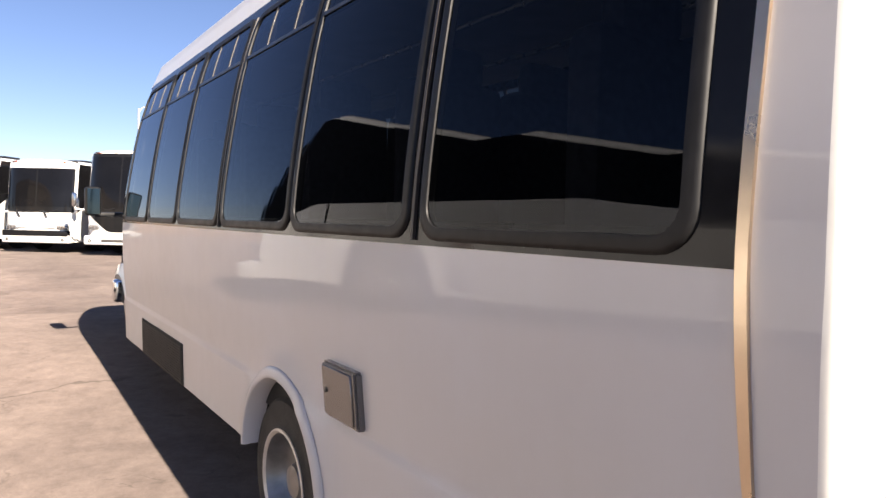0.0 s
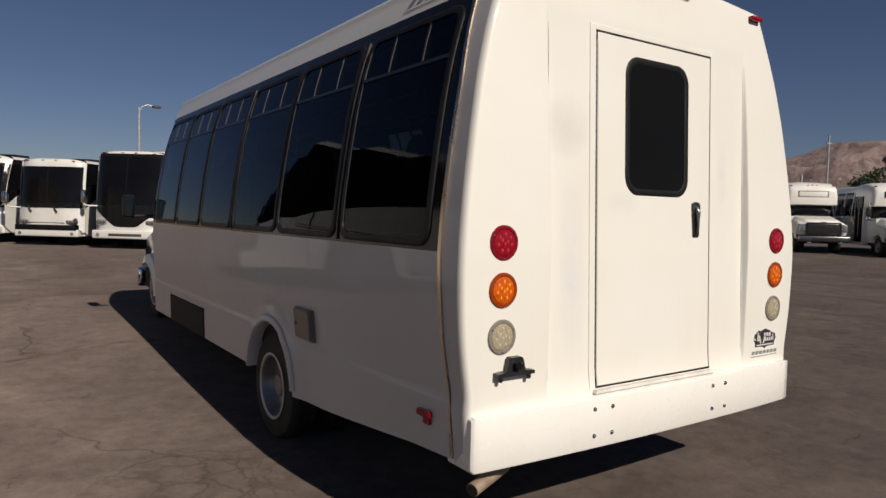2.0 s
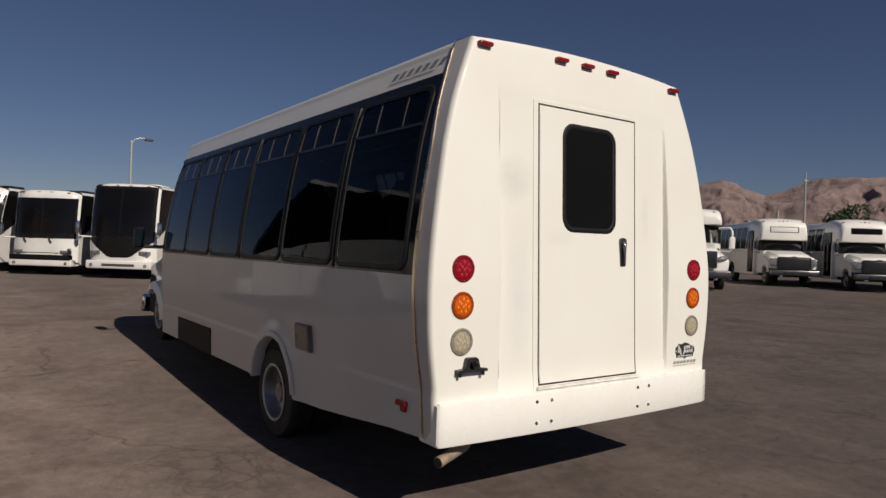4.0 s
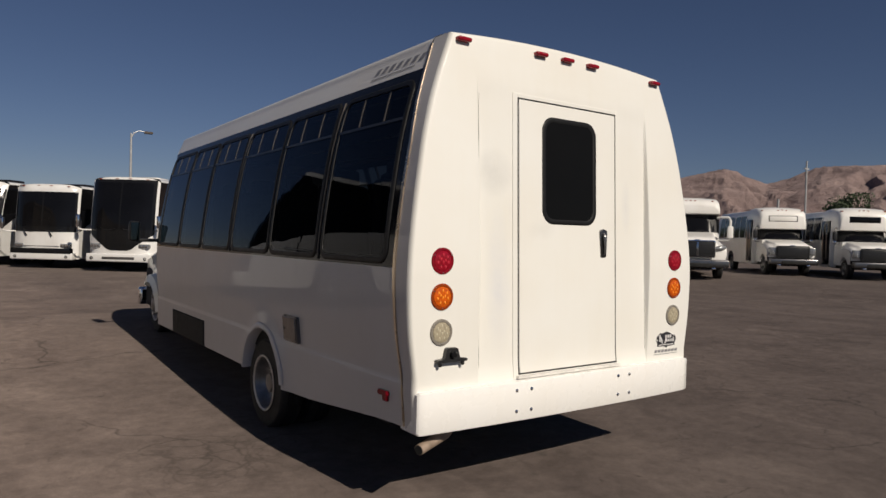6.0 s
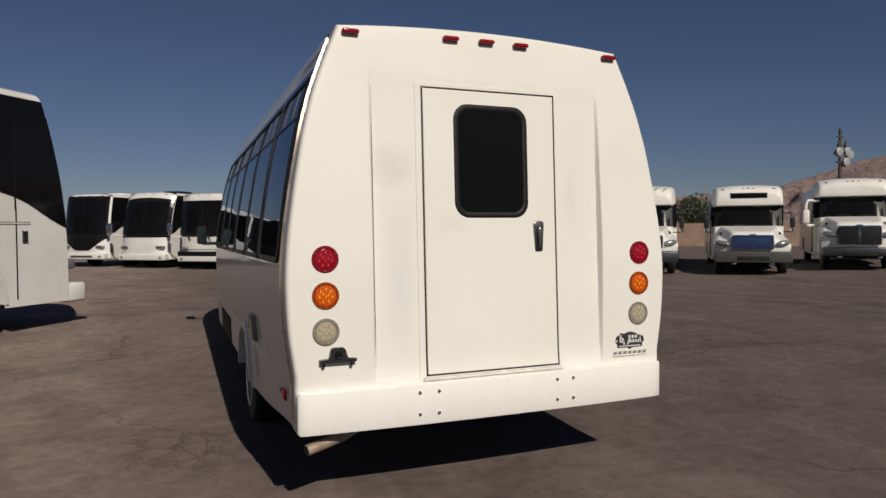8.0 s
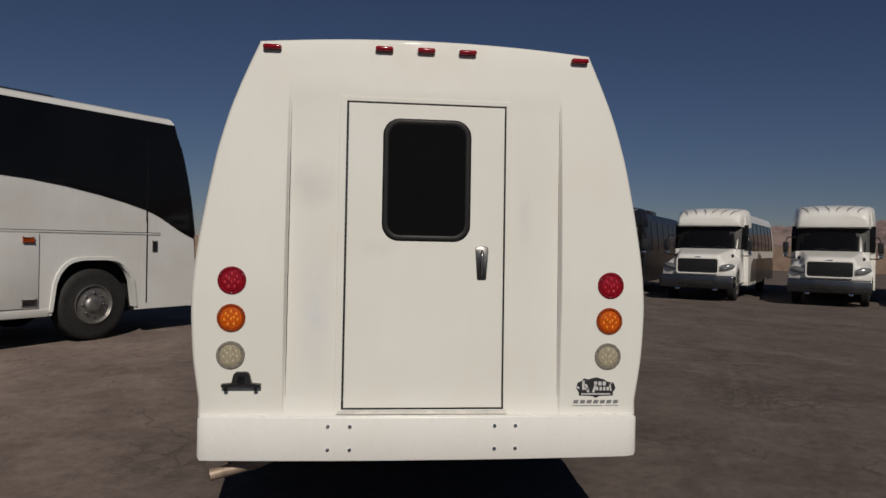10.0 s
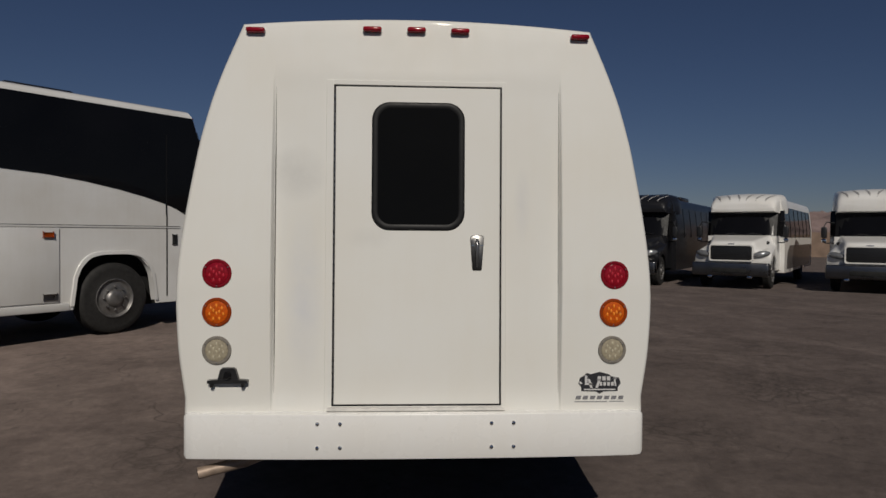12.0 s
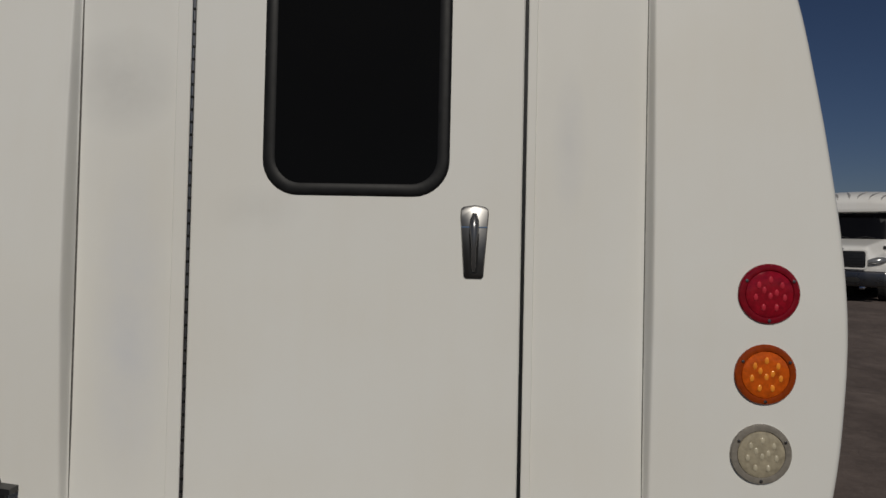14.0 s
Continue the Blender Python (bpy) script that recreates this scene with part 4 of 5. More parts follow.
def wheel(owner, s, x, y, z, r, width, rim, style):
    """A road wheel whose outer face stands at x on the side s."""
    p = width
    tread = []
    for k in range(5):
        a = -0.055 - k * (p - 0.11) / 5
        tread += [(a, r), (a - (p - 0.11) / 5 + 0.012, r), (a - (p - 0.11) / 5 + 0.011, r - 0.009), (a - (p - 0.11) / 5 + 0.001, r - 0.009)]
    bm = lathe(bmesh.new(), [(0.0, rim + 0.005), (-0.012, rim + 0.03), (-0.004, r * 0.80), (-0.012, r * 0.93), (-0.035, r * 0.985)] + tread + [(-p + 0.05, r), (-p + 0.02, r * 0.97), (-p, r * 0.8), (-p, rim)], "x", 44, (0, 0, 0), (False, False))
    m = Matrix.Translation((s * x, y, z)) @ (Matrix.Identity(4) if s > 0 else Matrix.Rotation(math.pi, 4, "Z"))
    tyre = part("wheel", bm, TYRE, owner, "black tyre on a bright steel wheel")
    tyre.matrix_local = m
    if style == "inner":
        return tyre
    if style == "deep":
        prof = [(-0.02, rim + 0.006), (0.003, rim + 0.006), (0.006, rim - 0.004), (-0.004, rim - 0.014), (-0.03, rim - 0.026), (-0.085, rim - 0.036), (-0.115, rim - 0.075), (-0.118, 0.105), (-0.105, 0.085), (-0.075, 0.078), (-0.045, 0.066), (-0.038, 0.04), (-0.036, 0.001)]
    else:
        prof = [(-0.02, rim + 0.006), (0.003, rim + 0.006), (0.006, rim - 0.004), (-0.006, rim - 0.014), (-0.03, rim - 0.03), (-0.035, rim * 0.72), (-0.012, rim * 0.62), (-0.008, rim * 0.46), (0.020, rim * 0.40), (0.036, rim * 0.30), (0.040, rim * 0.12), (0.040, 0.001)]
    part("rim", lathe(bmesh.new(), prof[3:], "x", 44, (0, 0, 0), (False, True)), WHEEL_METAL, tyre, "polished steel rim", 50)
    part("rim_lip", lathe(bmesh.new(), prof[:4], "x", 44, (0, 0, 0), (False, False)), RIM_LIP if r < 0.4 else WHEEL_METAL, tyre, "pale wheel lip" if r < 0.4 else "bright steel wheel lip", 50)
    for k in range(8):
        a = 2 * math.pi * k / 8
        off = -0.118 if style == "deep" else -0.01
        rr = rim * 0.60
        part("lug_nut", lathe(bmesh.new(), [(off, 0.014), (off + 0.03, 0.013), (off + 0.036, 0.006), (off + 0.037, 0.001)], "x", 8, (0, rr * math.cos(a), rr * math.sin(a))), STEEL, tyre)
    return tyre


build_bus()

# ---- vehicles parked round about: each faces -y in its own frame ----
def stand(x, y, bearing, drop=0.0):
    """A pose on the ground for a vehicle whose nose points along a compass bearing (clockwise from +y)."""
    return pose(x, y, ground_height(x, y) - drop, 0, 0, 180 - bearing)


def arch_bottom(y, base, arches):
    for c, a, h in arches:
        t = (y - c) / a
        if abs(t) < 1:
            return max(base, 0.45 + (h - 0.45) * (1 - t ** 4) ** 0.5)
    return base


def coach(m, style, label, length=13.7, group="", detail=False):
    """A tall touring coach. Style sets the front."""
    W, H = 1.29, 3.48
    ob = thing("motor_coach", m, label, "bus", group)
    arches = [(2.05, 0.62, 1.16), (length - 4.75, 0.62, 1.16), (length - 3.40, 0.62, 1.16)]
    rake = {"sweep": 0.62, "flat": 0.20, "mask": 0.30, "curve": 0.5}[style]

    def nose(x, z):
        return rake * max(0.0, (z - 0.9) / 2.6) ** 2 + 0.34 * abs(x / W) ** 4

    bm = bmesh.new()
    ys = sorted({round(v, 3) for v in [0, 0.1, 0.25, 0.5, 0.75, 1.0, 1.3] + [c + a * k for c, a, _ in arches for k in (-1.001, -0.97, -0.85, -0.6, -0.3, 0, 0.3, 0.6, 0.85, 0.97, 1.001)] + list(np.linspace(3.4, length - 6, 6)) + [length - 0.9, length]})
    rings = []
    for y in ys:
        zb = arch_bottom(y, 0.40, arches)
        zs = [zb + (3.30 - zb) * k / 9 for k in range(10)]
        top = [(W - 0.16 + 0.16 * math.cos(radians(a)), 3.30 + 0.13 * math.sin(radians(a))) for a in (25, 50, 75, 90)] + [(W * 0.5, 3.47), (0, H)]
        left = [(-W, z) for z in zs] + [(-x, z) for x, z in top]
        right = [(x, z) for x, z in reversed(top[:-1])] + [(W, z) for z in reversed(zs)]
        tail = max(0.0, (y - (length - 0.25)) / 0.25)
        rings.append([Vector((x * (1 - 0.04 * tail), y + nose(W, z) * smooth_down(0.0, 1.35, y) - 0.25 * tail * max(0.0, (z - 1.0) / 2.5), z - 0.05 * tail)) for x, z in left + right])
    loft(bm, rings, False, False)
    tailring = [v for v in bm.verts][-len(rings[0]):]
    bm.faces.new(tailring)
    part("body", bm, COACH_WHITE, ob, "", 35)
    bm = bmesh.new()
    xs = list(np.linspace(-W, W, 33))
    zs = list(np.linspace(0.40, 3.30, 24)) + [3.41, 3.46]

    def brow(x, z):
        return z - (0.16 * abs(x / W) ** 6 + 0.02 * (x / W) ** 2 if z > 3.3 else 0.0)
    grid(bm, [[(x, nose(x, z) + (0.12 if z > 3.45 else 0.03 if z > 3.4 else 0), brow(x, z)) for x in xs] for z in zs])
    part("front_panel", bm, COACH_WHITE, ob, "white front panel", 50)

    def glass(name, x0, x1, low, high, mat, parent=ob, lab="", out=0.012):
        bm = bmesh.new()
        rows = []
        for k in range(17):
            x = x0 + (x1 - x0) * k / 16
            rows.append([(x, nose(x, z) - out, z) for z in np.linspace(low(x), high(x), 14)])
        grid(bm, rows)
        return part(name, bm, mat, parent, lab)

    if style == "mask":
        glass("front_mask", -1.22, 1.22, lambda x: 0.78 + 0.58 * max(0.0, (abs(x) - 0.40) / 0.80), lambda x: 3.36, BAND, lab="glossy black front mask")
        for s in (-1, 1):
            glass("windscreen", *sorted((s * 0.03, s * 1.12)), lambda x: 1.55, lambda x: 3.25, FARGLASS, lab="tinted windscreen half", out=0.020)
    elif style == "flat":
        glass("windscreen_surround", -1.225, 1.225, lambda x: 1.50, lambda x: 3.14, BAND)
        for s in (-1, 1):
            glass("windscreen", *sorted((s * 0.03, s * 1.16)), lambda x: 1.72, lambda x: 3.10, FARGLASS, lab="tinted windscreen half", out=0.020)
        for x in (-0.72, 0.30):
            part("wiper_arm", tube(bmesh.new(), [(x, -0.03 + nose(x, 1.55), 1.56), (x + 0.05, -0.05 + nose(x, 1.5), 1.46), (x + 0.13, -0.05 + nose(x, 1.4), 1.34)], [0.02, 0.024, 0.028], 8), PLASTIC, ob, "parked black wiper arm")
        # the crease's dark shade line is drawn as a black bar, without a fold
        part("panel_crease", boxed(-0.70, 0.70, -0.012, 0.02, 0.905, 0.925, 0.004), PLASTIC, ob, "thin black bar drawn along the panel crease")
        part("lower_band", boxed(-1.2, 1.2, -0.075, 0.12, 0.62, 0.83, 0.01), BAND, ob, "black bumper band")
    else:
        glass("windscreen_surround", -1.285, 1.285, lambda x: 1.40, lambda x: 3.12 + 0.1 * (1 - (x / 1.2) ** 2), BAND)
        for s in (-1, 1):
            glass("windscreen", *sorted((s * 0.025, s * 1.14)), lambda x: 1.55, lambda x: 3.02, FARGLASS, lab="tinted windscreen half", out=0.020)
    for s in (-1, 1):
        bm = bmesh.new()
        tube(bm, [(s * 0.15, -0.03, 1.56), (s * 0.45, -0.02 + nose(0.5, 1.7), 1.50), (s * 0.75, nose(0.8, 1.9) - 0.05, 1.60)], 0.014, 6)
        part("wiper", bm, PLASTIC, ob)
        lamps = part("headlamp", boxed(s * 0.92 - 0.20, s * 0.92 + 0.20, nose(0.92, 0.9) - 0.07, nose(0.92, 0.9) + 0.2, 0.86, 1.02, 0.04, 3), LAMPGLASS, ob, "clear headlamp cluster")
        for dx in (-0.11, 0.0, 0.11):
            part("bulb", lathe(bmesh.new(), [(-0.01, 0.048), (-0.03, 0.042), (-0.034, 0.001)], "y", 16, (s * 0.92 + dx, nose(0.92, 0.9) - 0.05, 0.94)), CHROME, lamps)
        bm = bmesh.new()
        tube(bm, [(s * 1.20, 0.30, 1.50), (s * 1.38, 0.06, 1.50), (s * 1.52, -0.04, 1.53), (s * 1.54, -0.05, 1.64)], 0.030, 8)
        if style == "curve":
            bm.free()
        else:
            arm = part("mirror_arm", bm, COACH_WHITE, ob, "pale mirror arm", 60)
            part("mirror_head", boxed(s * 1.54 - 0.075, s * 1.54 + 0.075, -0.13, 0.0, 1.60, 2.06, 0.05, 3), CHROME, arm, "chromed mirror housing", 60)
            part("fog_lamp", lathe(bmesh.new(), [(-0.05, 0.062), (-0.066, 0.058), (-0.064, 0.048), (-0.05, 0.001)], "y", 16, (s * 1.02, -0.004, 0.49)), PLASTIC, ob, "small round fog lamp")
        for k in range(2):
            part("marker_lamp", boxed(s * (0.25 + 0.65 * k) - 0.05, s * (0.25 + 0.65 * k) + 0.05, nose(0.5, 3.4) - 0.01 + 0.05 * k, nose(0.5, 3.4) + 0.12, 3.380 - 0.02 * k, 3.405 - 0.02 * k, 0.008), DARKAMBER, ob, "amber roof marker lamp")
    part("front_bumper", boxed(-1.24, 1.24, -0.06, 0.30, 0.36, 0.66, 0.05, 3), COACH_WHITE, ob)
    if style == "mask":
        part("air_slot", boxed(-0.62, 0.62, -0.066, 0.05, 0.45, 0.55, 0.01), GREY_PAINT, ob)
    part("roof_hatch", boxed(-0.45, 0.45, 2.2, 3.2, 3.44, 3.60, 0.05, 2), COACH_WHITE if style == "mask" else BLACK_PAINT, ob, "roof air unit")
    # sides: black glass band, luggage flaps and wheels
    for s in (-1, 1):
        def low(y):
            return 2.30 - 0.053 * max(0.0, 3.9 - y) ** 2
        bm = bmesh.new()
        ys2 = [0.0, 0.15, 0.35, 0.6, 0.8, 1.0, 1.25, 1.6, 2.0, 2.5, 3.0, 3.6, 4.2, 5, 7, 9, 11, length - 0.8]
        rows = []
        for y in ys2:
            rows.append([Vector((s * (W + 0.006), y + nose(W, z) * smooth_down(0.0, 1.35, y), z)) for z in np.linspace(low(y), 3.31, 7)])
        grid(bm, rows)
        part("window_band", bm, FARGLASS, ob, "continuous black glass side band")
        for y in np.arange(3.9, length - 1.2, 1.62):
            part("pillar", boxed(s * (W + 0.004) - 0.005, s * (W + 0.004) + 0.006, y - 0.03, y + 0.03, 2.31, 3.30), BAND, ob)
        part("belt_moulding", boxed(s * W - 0.01, s * W + 0.014, 1.0, length - 0.3, 1.545, 1.575, 0.005), COACH_WHITE, ob)
        part("belt_line", boxed(s * W - 0.01, s * W + 0.008, 1.0, length - 0.3, 1.575, 1.583), DARK, ob)
        cuts = [2.85, 4.25, 5.75, 7.25, length - 5.5]
        for y0, y1 in zip(cuts, cuts[1:]):
            flap = part("luggage_flap", boxed(s * W - 0.02, s * W + 0.012, y0 + 0.012, y1 - 0.012, 0.52, 1.535, 0.008), COACH_WHITE, ob, "white luggage flap")
            part("lock", boxed(s * (W + 0.012) - 0.01, s * (W + 0.012) + 0.012, y1 - 0.34, y1 - 0.22, 0.90, 1.06, 0.012), PLASTIC, flap, "black recessed lock")
            part("gap", boxed(s * W - 0.01, s * W + 0.004, y1 - 0.010, y1 + 0.010, 0.50, 1.54), DARK, ob)
        part("rocker_strip", boxed(s * W - 0.02, s * W + 0.022, 2.72, length - 5.45, 0.39, 0.50, 0.02), COACH_WHITE, ob, "white rocker moulding")
        for y in (2.95, length - 5.9):
            part("side_marker", boxed(s * (W + 0.012), s * (W + 0.045), y, y + 0.13, 1.41, 1.475, 0.012), DARKAMBER, ob, "dark amber side lamp")
        part("reflector", boxed(s * (W + 0.012), s * (W + 0.035), 2.90, 3.08, 0.56, 0.64, 0.01), STEEL, ob)
        for k in range(4):
            part("vent_slit", boxed(s * (W + 0.010), s * (W + 0.017), length - 6.6, length - 6.1, 0.66 + 0.045 * k, 0.675 + 0.045 * k), DARK, ob)
        for c, a, h in arches:
            bm = bmesh.new()
            loops = []
            for g, p in ((0.05, 0.0), (0.045, 0.022), (0.0, 0.026), (-0.005, -0.10)):
                loops.append([(s * (W + p), c + (a + g) * t, 0.45 + (h + g - 0.45) * (1 - min(1, abs(t)) ** 4) ** 0.5) for t in np.linspace(-1, 1, 25)])
            loft(bm, loops, False, False)
            part("wheel_arch", bm, COACH_WHITE, ob, "", 60)
            wheel(ob, s, W - 0.03, c, 0.515, 0.52, 0.30, 0.28, "front" if c < 3 else "deep")
        if detail:
            part("door_frame_line", boxed(s * W - 0.01, s * W + 0.016, 1.225, 1.245, 1.75, 3.0), RUBBER, ob)
            part("door_gap", boxed(s * W - 0.01, s * W + 0.004, 1.22, 1.235, 0.5, 1.8), DARK, ob)
            part("door_lock", boxed(s * (W + 0.004), s * (W + 0.016), 1.06, 1.13, 1.30, 1.45, 0.01), PLASTIC, ob)
    part("underbody", boxed(-1.0, 1.0, 0.3, length - 0.3, 0.36, 1.15), DARK, ob)
    # tail: engine grille and lamps
    part("engine_grille", boxed(-0.75, 0.75, length - 0.15, length + 0.012, 1.62, 2.0, 0.01), DARK, ob)
    for k in range(5):
        part("grille_bar", boxed(-0.78, 0.78, length - 0.1, length + 0.025, 1.63 + 0.078 * k, 1.655 + 0.078 * k, 0.004), COACH_WHITE, ob)
    for s in (-1, 1):
        for z in (1.0, 1.17, 1.34):
            part("tail_lamp", lathe(bmesh.new(), [(length - 0.1, 0.07), (length + 0.02, 0.065), (length + 0.03, 0.04), (length + 0.032, 0.001)], "y", 18, (s * 1.08, 0, z)), REDLENS, ob, "round red tail lamp")
    part("rear_bumper", boxed(-1.26, 1.26, length - 0.2, length + 0.08, 0.48, 0.86, 0.06, 3), COACH_WHITE, ob)
    return ob


def bonnet(ob, P, F, cw, hood, hf, cowl, ax_f, tyre, sweep, drop):
    """A truck bonnet: a raised middle, wings to each side and an arch cut over each wheel."""
    back = hood + 0.14
    vs = [0.0, 0.012, 0.03, 0.06, 0.10, 0.17, 0.26, 0.36, 0.47, 0.58, 0.70, 0.82, 0.92, 1.0]

    def nose_y(u):
        return 0.03 + sweep * abs(u) ** 3

    def skin(u, v):
        x = u * (F + (cw - 0.03 - F) * v)
        roll_off = 0.13 * math.exp(-v / 0.035)
        zc = hf + (cowl + 0.02 - hf) * v ** 0.9 - roll_off
        zf = hf - drop + 0.07 * math.sin(math.pi * min(1.0, v * 1.05)) + (cowl - 0.20 - hf + drop) * v ** 2.2 - roll_off
        half = 0.64 + (cw - 0.18 - 0.64) * v
        z = zf + (zc - zf) * (1 - smoothstep(half - 0.05, half + 0.14, abs(x)))
        z += 0.012 * (1 - (x / F) ** 2) - 0.09 * smoothstep(0.86, 1.0, abs(u)) ** 2
        return Vector((x, nose_y(u) + v * (back - nose_y(u)), z))

    bm = bmesh.new()
    cols = []
    for u in np.linspace(-1, 1, 41):
        top = [skin(u, v) for v in vs]
        z1 = top[0].z
        cols.append([Vector((top[0].x * (0.985 + 0.015 * f), top[0].y + 0.05 * (1 - f) ** 2, 0.78 + (z1 - 0.78) * f)) for f in (0.0, 0.25, 0.5, 0.75)] + top)
    grid(bm, cols)
    for u in (-1, 1):
        rows = []
        for y in sorted([nose_y(1) + 0.001, back] + [ax_f + (tyre + 0.08) * math.cos(math.pi * k / 14) for k in range(15)]):
            if not nose_y(1) <= y <= back:
                continue
            p = skin(u, (y - nose_y(1)) / (back - nose_y(1)))
            t = (y - ax_f) / (tyre + 0.08)
            zb = max(0.62, tyre + (tyre + 0.08) * math.sqrt(1 - t * t)) if abs(t) < 1 else 0.62
            zb = min(zb, p.z - 0.02)
            rows.append([Vector((p.x + u * 0.012 * math.sin(math.pi * f), y, p.z + (zb - p.z) * f)) for f in (0, 0.15, 0.4, 0.7, 1.0)] + [Vector((p.x - u * 0.10, y, zb + 0.01))])
        grid(bm, rows)
    bmesh.ops.remove_doubles(bm, verts=bm.verts, dist=0.0008)
    shell = part("bonnet", bm, P, ob, "", 48)
    if drop > 0.2:
        for u in (-1, 1):
            p = skin(u * 0.80, 0.62)
            bm = bmesh.new()
            bmesh.ops.create_uvsphere(bm, u_segments=14, v_segments=8, radius=1.0, matrix=Matrix.Translation(p) @ Matrix.Rotation(radians(28), 4, "X") @ Matrix.Diagonal((0.075, 0.11, 0.03, 1)))
            part("bonnet_vent", bm, PLASTIC, shell, "dark oval bonnet vent")


def fleet_bus(m, label, group="", body_mat=None, length=10.5, W=1.22, H=3.1, hood=1.55, hood_z=1.52, grille="mesh", cap="streaks", tyre=0.49, low_panels=False, bar_chrome=True, sign=False, big_mirrors=False, cap_z=2.48, cowl=1.70, front_w=None, tall_lamps=False, bump_z=(0.44, 0.82)):
    """A shuttle bus on a bonneted truck chassis."""
    P = body_mat or FLEET_WHITE
    ob = thing("shuttle_bus", m, label, "bus", group)
    yb = hood + 0.75                                   # where the coach body starts
    ax_f, ax_r = 0.95, length - 2.9
    # coach body
    bm = bmesh.new()
    rings = []
    ra = [(ax_r, tyre + 0.10, 0.45 + tyre + 0.1)]
    for y in sorted([yb, yb + 0.4, length - 0.15, length] + [ax_r + (tyre + 0.10) * k for k in (-1.001, -0.95, -0.7, -0.35, 0, 0.35, 0.7, 0.95, 1.001)]):
        zb = arch_bottom(y, 0.45, ra)
        zs = [zb + (1.5 - zb) * k / 4 for k in range(5)] + [1.9, 2.3, 2.65]
        xs = [W] * 5 + [W - 0.01, W - 0.05, W - 0.10]
        top = [(W - 0.15, H - 0.16), (W - 0.22, H - 0.07), (W - 0.40, H - 0.02), (0, H)]
        pr = list(zip(xs, zs)) + top
        rings.append([(-x, y, z) for x, z in pr] + [(x, y, z) for x, z in reversed(pr[:-1])])
    loft(bm, rings, False, False)
    n = len(rings[0])
    bm.verts.ensure_lookup_table()
    bm.faces.new(bm.verts[:n])
    bm.faces.new(bm.verts[-n:])
    part("body", bm, P, ob, "", 40)
    # moulded cap that hangs over the windscreen
    F = front_w or W - 0.02
    bm = bmesh.new()
    rings = []
    lift = 0.08 if cap == "streaks" else 0.05
    hz = H - cap_z
    brow = W - 0.19 if cap == "streaks" else W - 0.08
    for y, w, z0, z1 in ((hood + 0.09, brow - 0.12, cap_z + 0.09, H - 0.33), (hood + 0.11, brow - 0.05, cap_z + 0.03, H - 0.26), (hood + 0.20, brow - 0.01, cap_z, H - 0.15), (hood + 0.42, brow + 0.02, cap_z - 0.01, H - 0.05), (hood + 0.75, brow + 0.05, cap_z - 0.02, H + lift * 0.5), (yb + 0.4, W - 0.02, cap_z - 0.03, H + lift), (yb + 1.1, W - 0.06, cap_z, H + 0.01)):
        pr = [(w, z0), (w, z0 + (z1 - z0) * 0.35), (w - 0.015, z0 + (z1 - z0) * 0.6), (w - 0.05, z1 - 0.09), (w - 0.16, z1 - 0.015), (w * 0.4, z1 + 0.03), (0, z1 + 0.04)]
        rings.append([(-x, y, z) for x, z in pr] + [(x, y, z) for x, z in reversed(pr[:-1])])
    loft(bm, rings, True, True)
    capo = part("front_cap", bm, P, ob, "", 50)
    if cap == "streaks":
        # raised grey swooshes over the brow
        for s in (-1, 1):
            for k in range(3):
                rows = []
                for q in range(9):
                    f = q / 8
                    y = hood + 0.15 + 0.60 * f
                    x = s * (0.10 + 0.30 * k + (0.16 + 0.05 * k) * f ** 1.4)
                    half = 0.006 + 0.030 * math.sin(math.pi * min(1.0, f * 1.1)) ** 0.8
                    zt = float(np.interp(y - hood, (0.09, 0.11, 0.20, 0.42, 0.75), (H - 0.33, H - 0.26, H - 0.15, H - 0.05, H + lift * 0.5)))
                    rows.append([Vector((x + d, y, zt + 0.046 - 0.052 * min(1.0, abs(x + d) / (W - 0.2)) ** 2 + 0.010 * (1 - (d / half) ** 2) - 0.004)) for d in (-half, 0.0, half)])
                bm = bmesh.new()
                grid(bm, rows)
                part("cap_rib", bm, SWOOSH, capo, "grey swoosh")
    for k in range(-2, 3):
        if cap != "streaks":
            x = k * 0.17 if abs(k) < 2 else k * 0.42
            part("marker_lamp", boxed(x - 0.04, x + 0.04, hood + 0.24 + 0.01 * abs(k), hood + 0.40, H - 0.085 - 0.012 * abs(k), H - 0.05 - 0.012 * abs(k), 0.012), DARKAMBER, capo, "amber marker lamp")
    if sign:
        part("sign_frame", boxed(-0.62, 0.62, hood + 0.085, hood + 0.16, cap_z + hz * 0.36, cap_z + hz * 0.66, 0.02), PLASTIC, capo, "black framed destination window")
        part("sign_window", boxed(-0.57, 0.57, hood + 0.078, hood + 0.13, cap_z + hz * 0.36 + 0.035, cap_z + hz * 0.66 - 0.035, 0.008), P if sign == "pale" else FARGLASS, capo)
    # cab shell with a wide wrapped windscreen and black posts
    cw = min(W - 0.02, F - 0.03)
    bm = bmesh.new()
    loft(bm, [[(-w, y, 0.55), (-w, y, cowl), (w, y, cowl), (w, y, 0.55)] for y, w in ((hood + 0.02, cw - 0.06), (hood + 0.25, cw - 0.03), (yb + 0.1, cw))], True, True)
    part("cab", bm, P, ob, "", 30)
    bm = bmesh.new()
    rings = []
    for f in (0.0, 0.5, 1.0):
        z = cowl - 0.01 + (cap_z + 0.06 - cowl) * f
        back = 0.30 * f
        rings.append([(x * (cw - 0.06), hood + 0.06 + back + 0.16 * abs(x) ** 4, z) for x in np.linspace(-1, 1, 13)] + [(cw - 0.05, yb + 0.12, z), (-cw + 0.05, yb + 0.12, z)])
    loft(bm, rings, True, True)
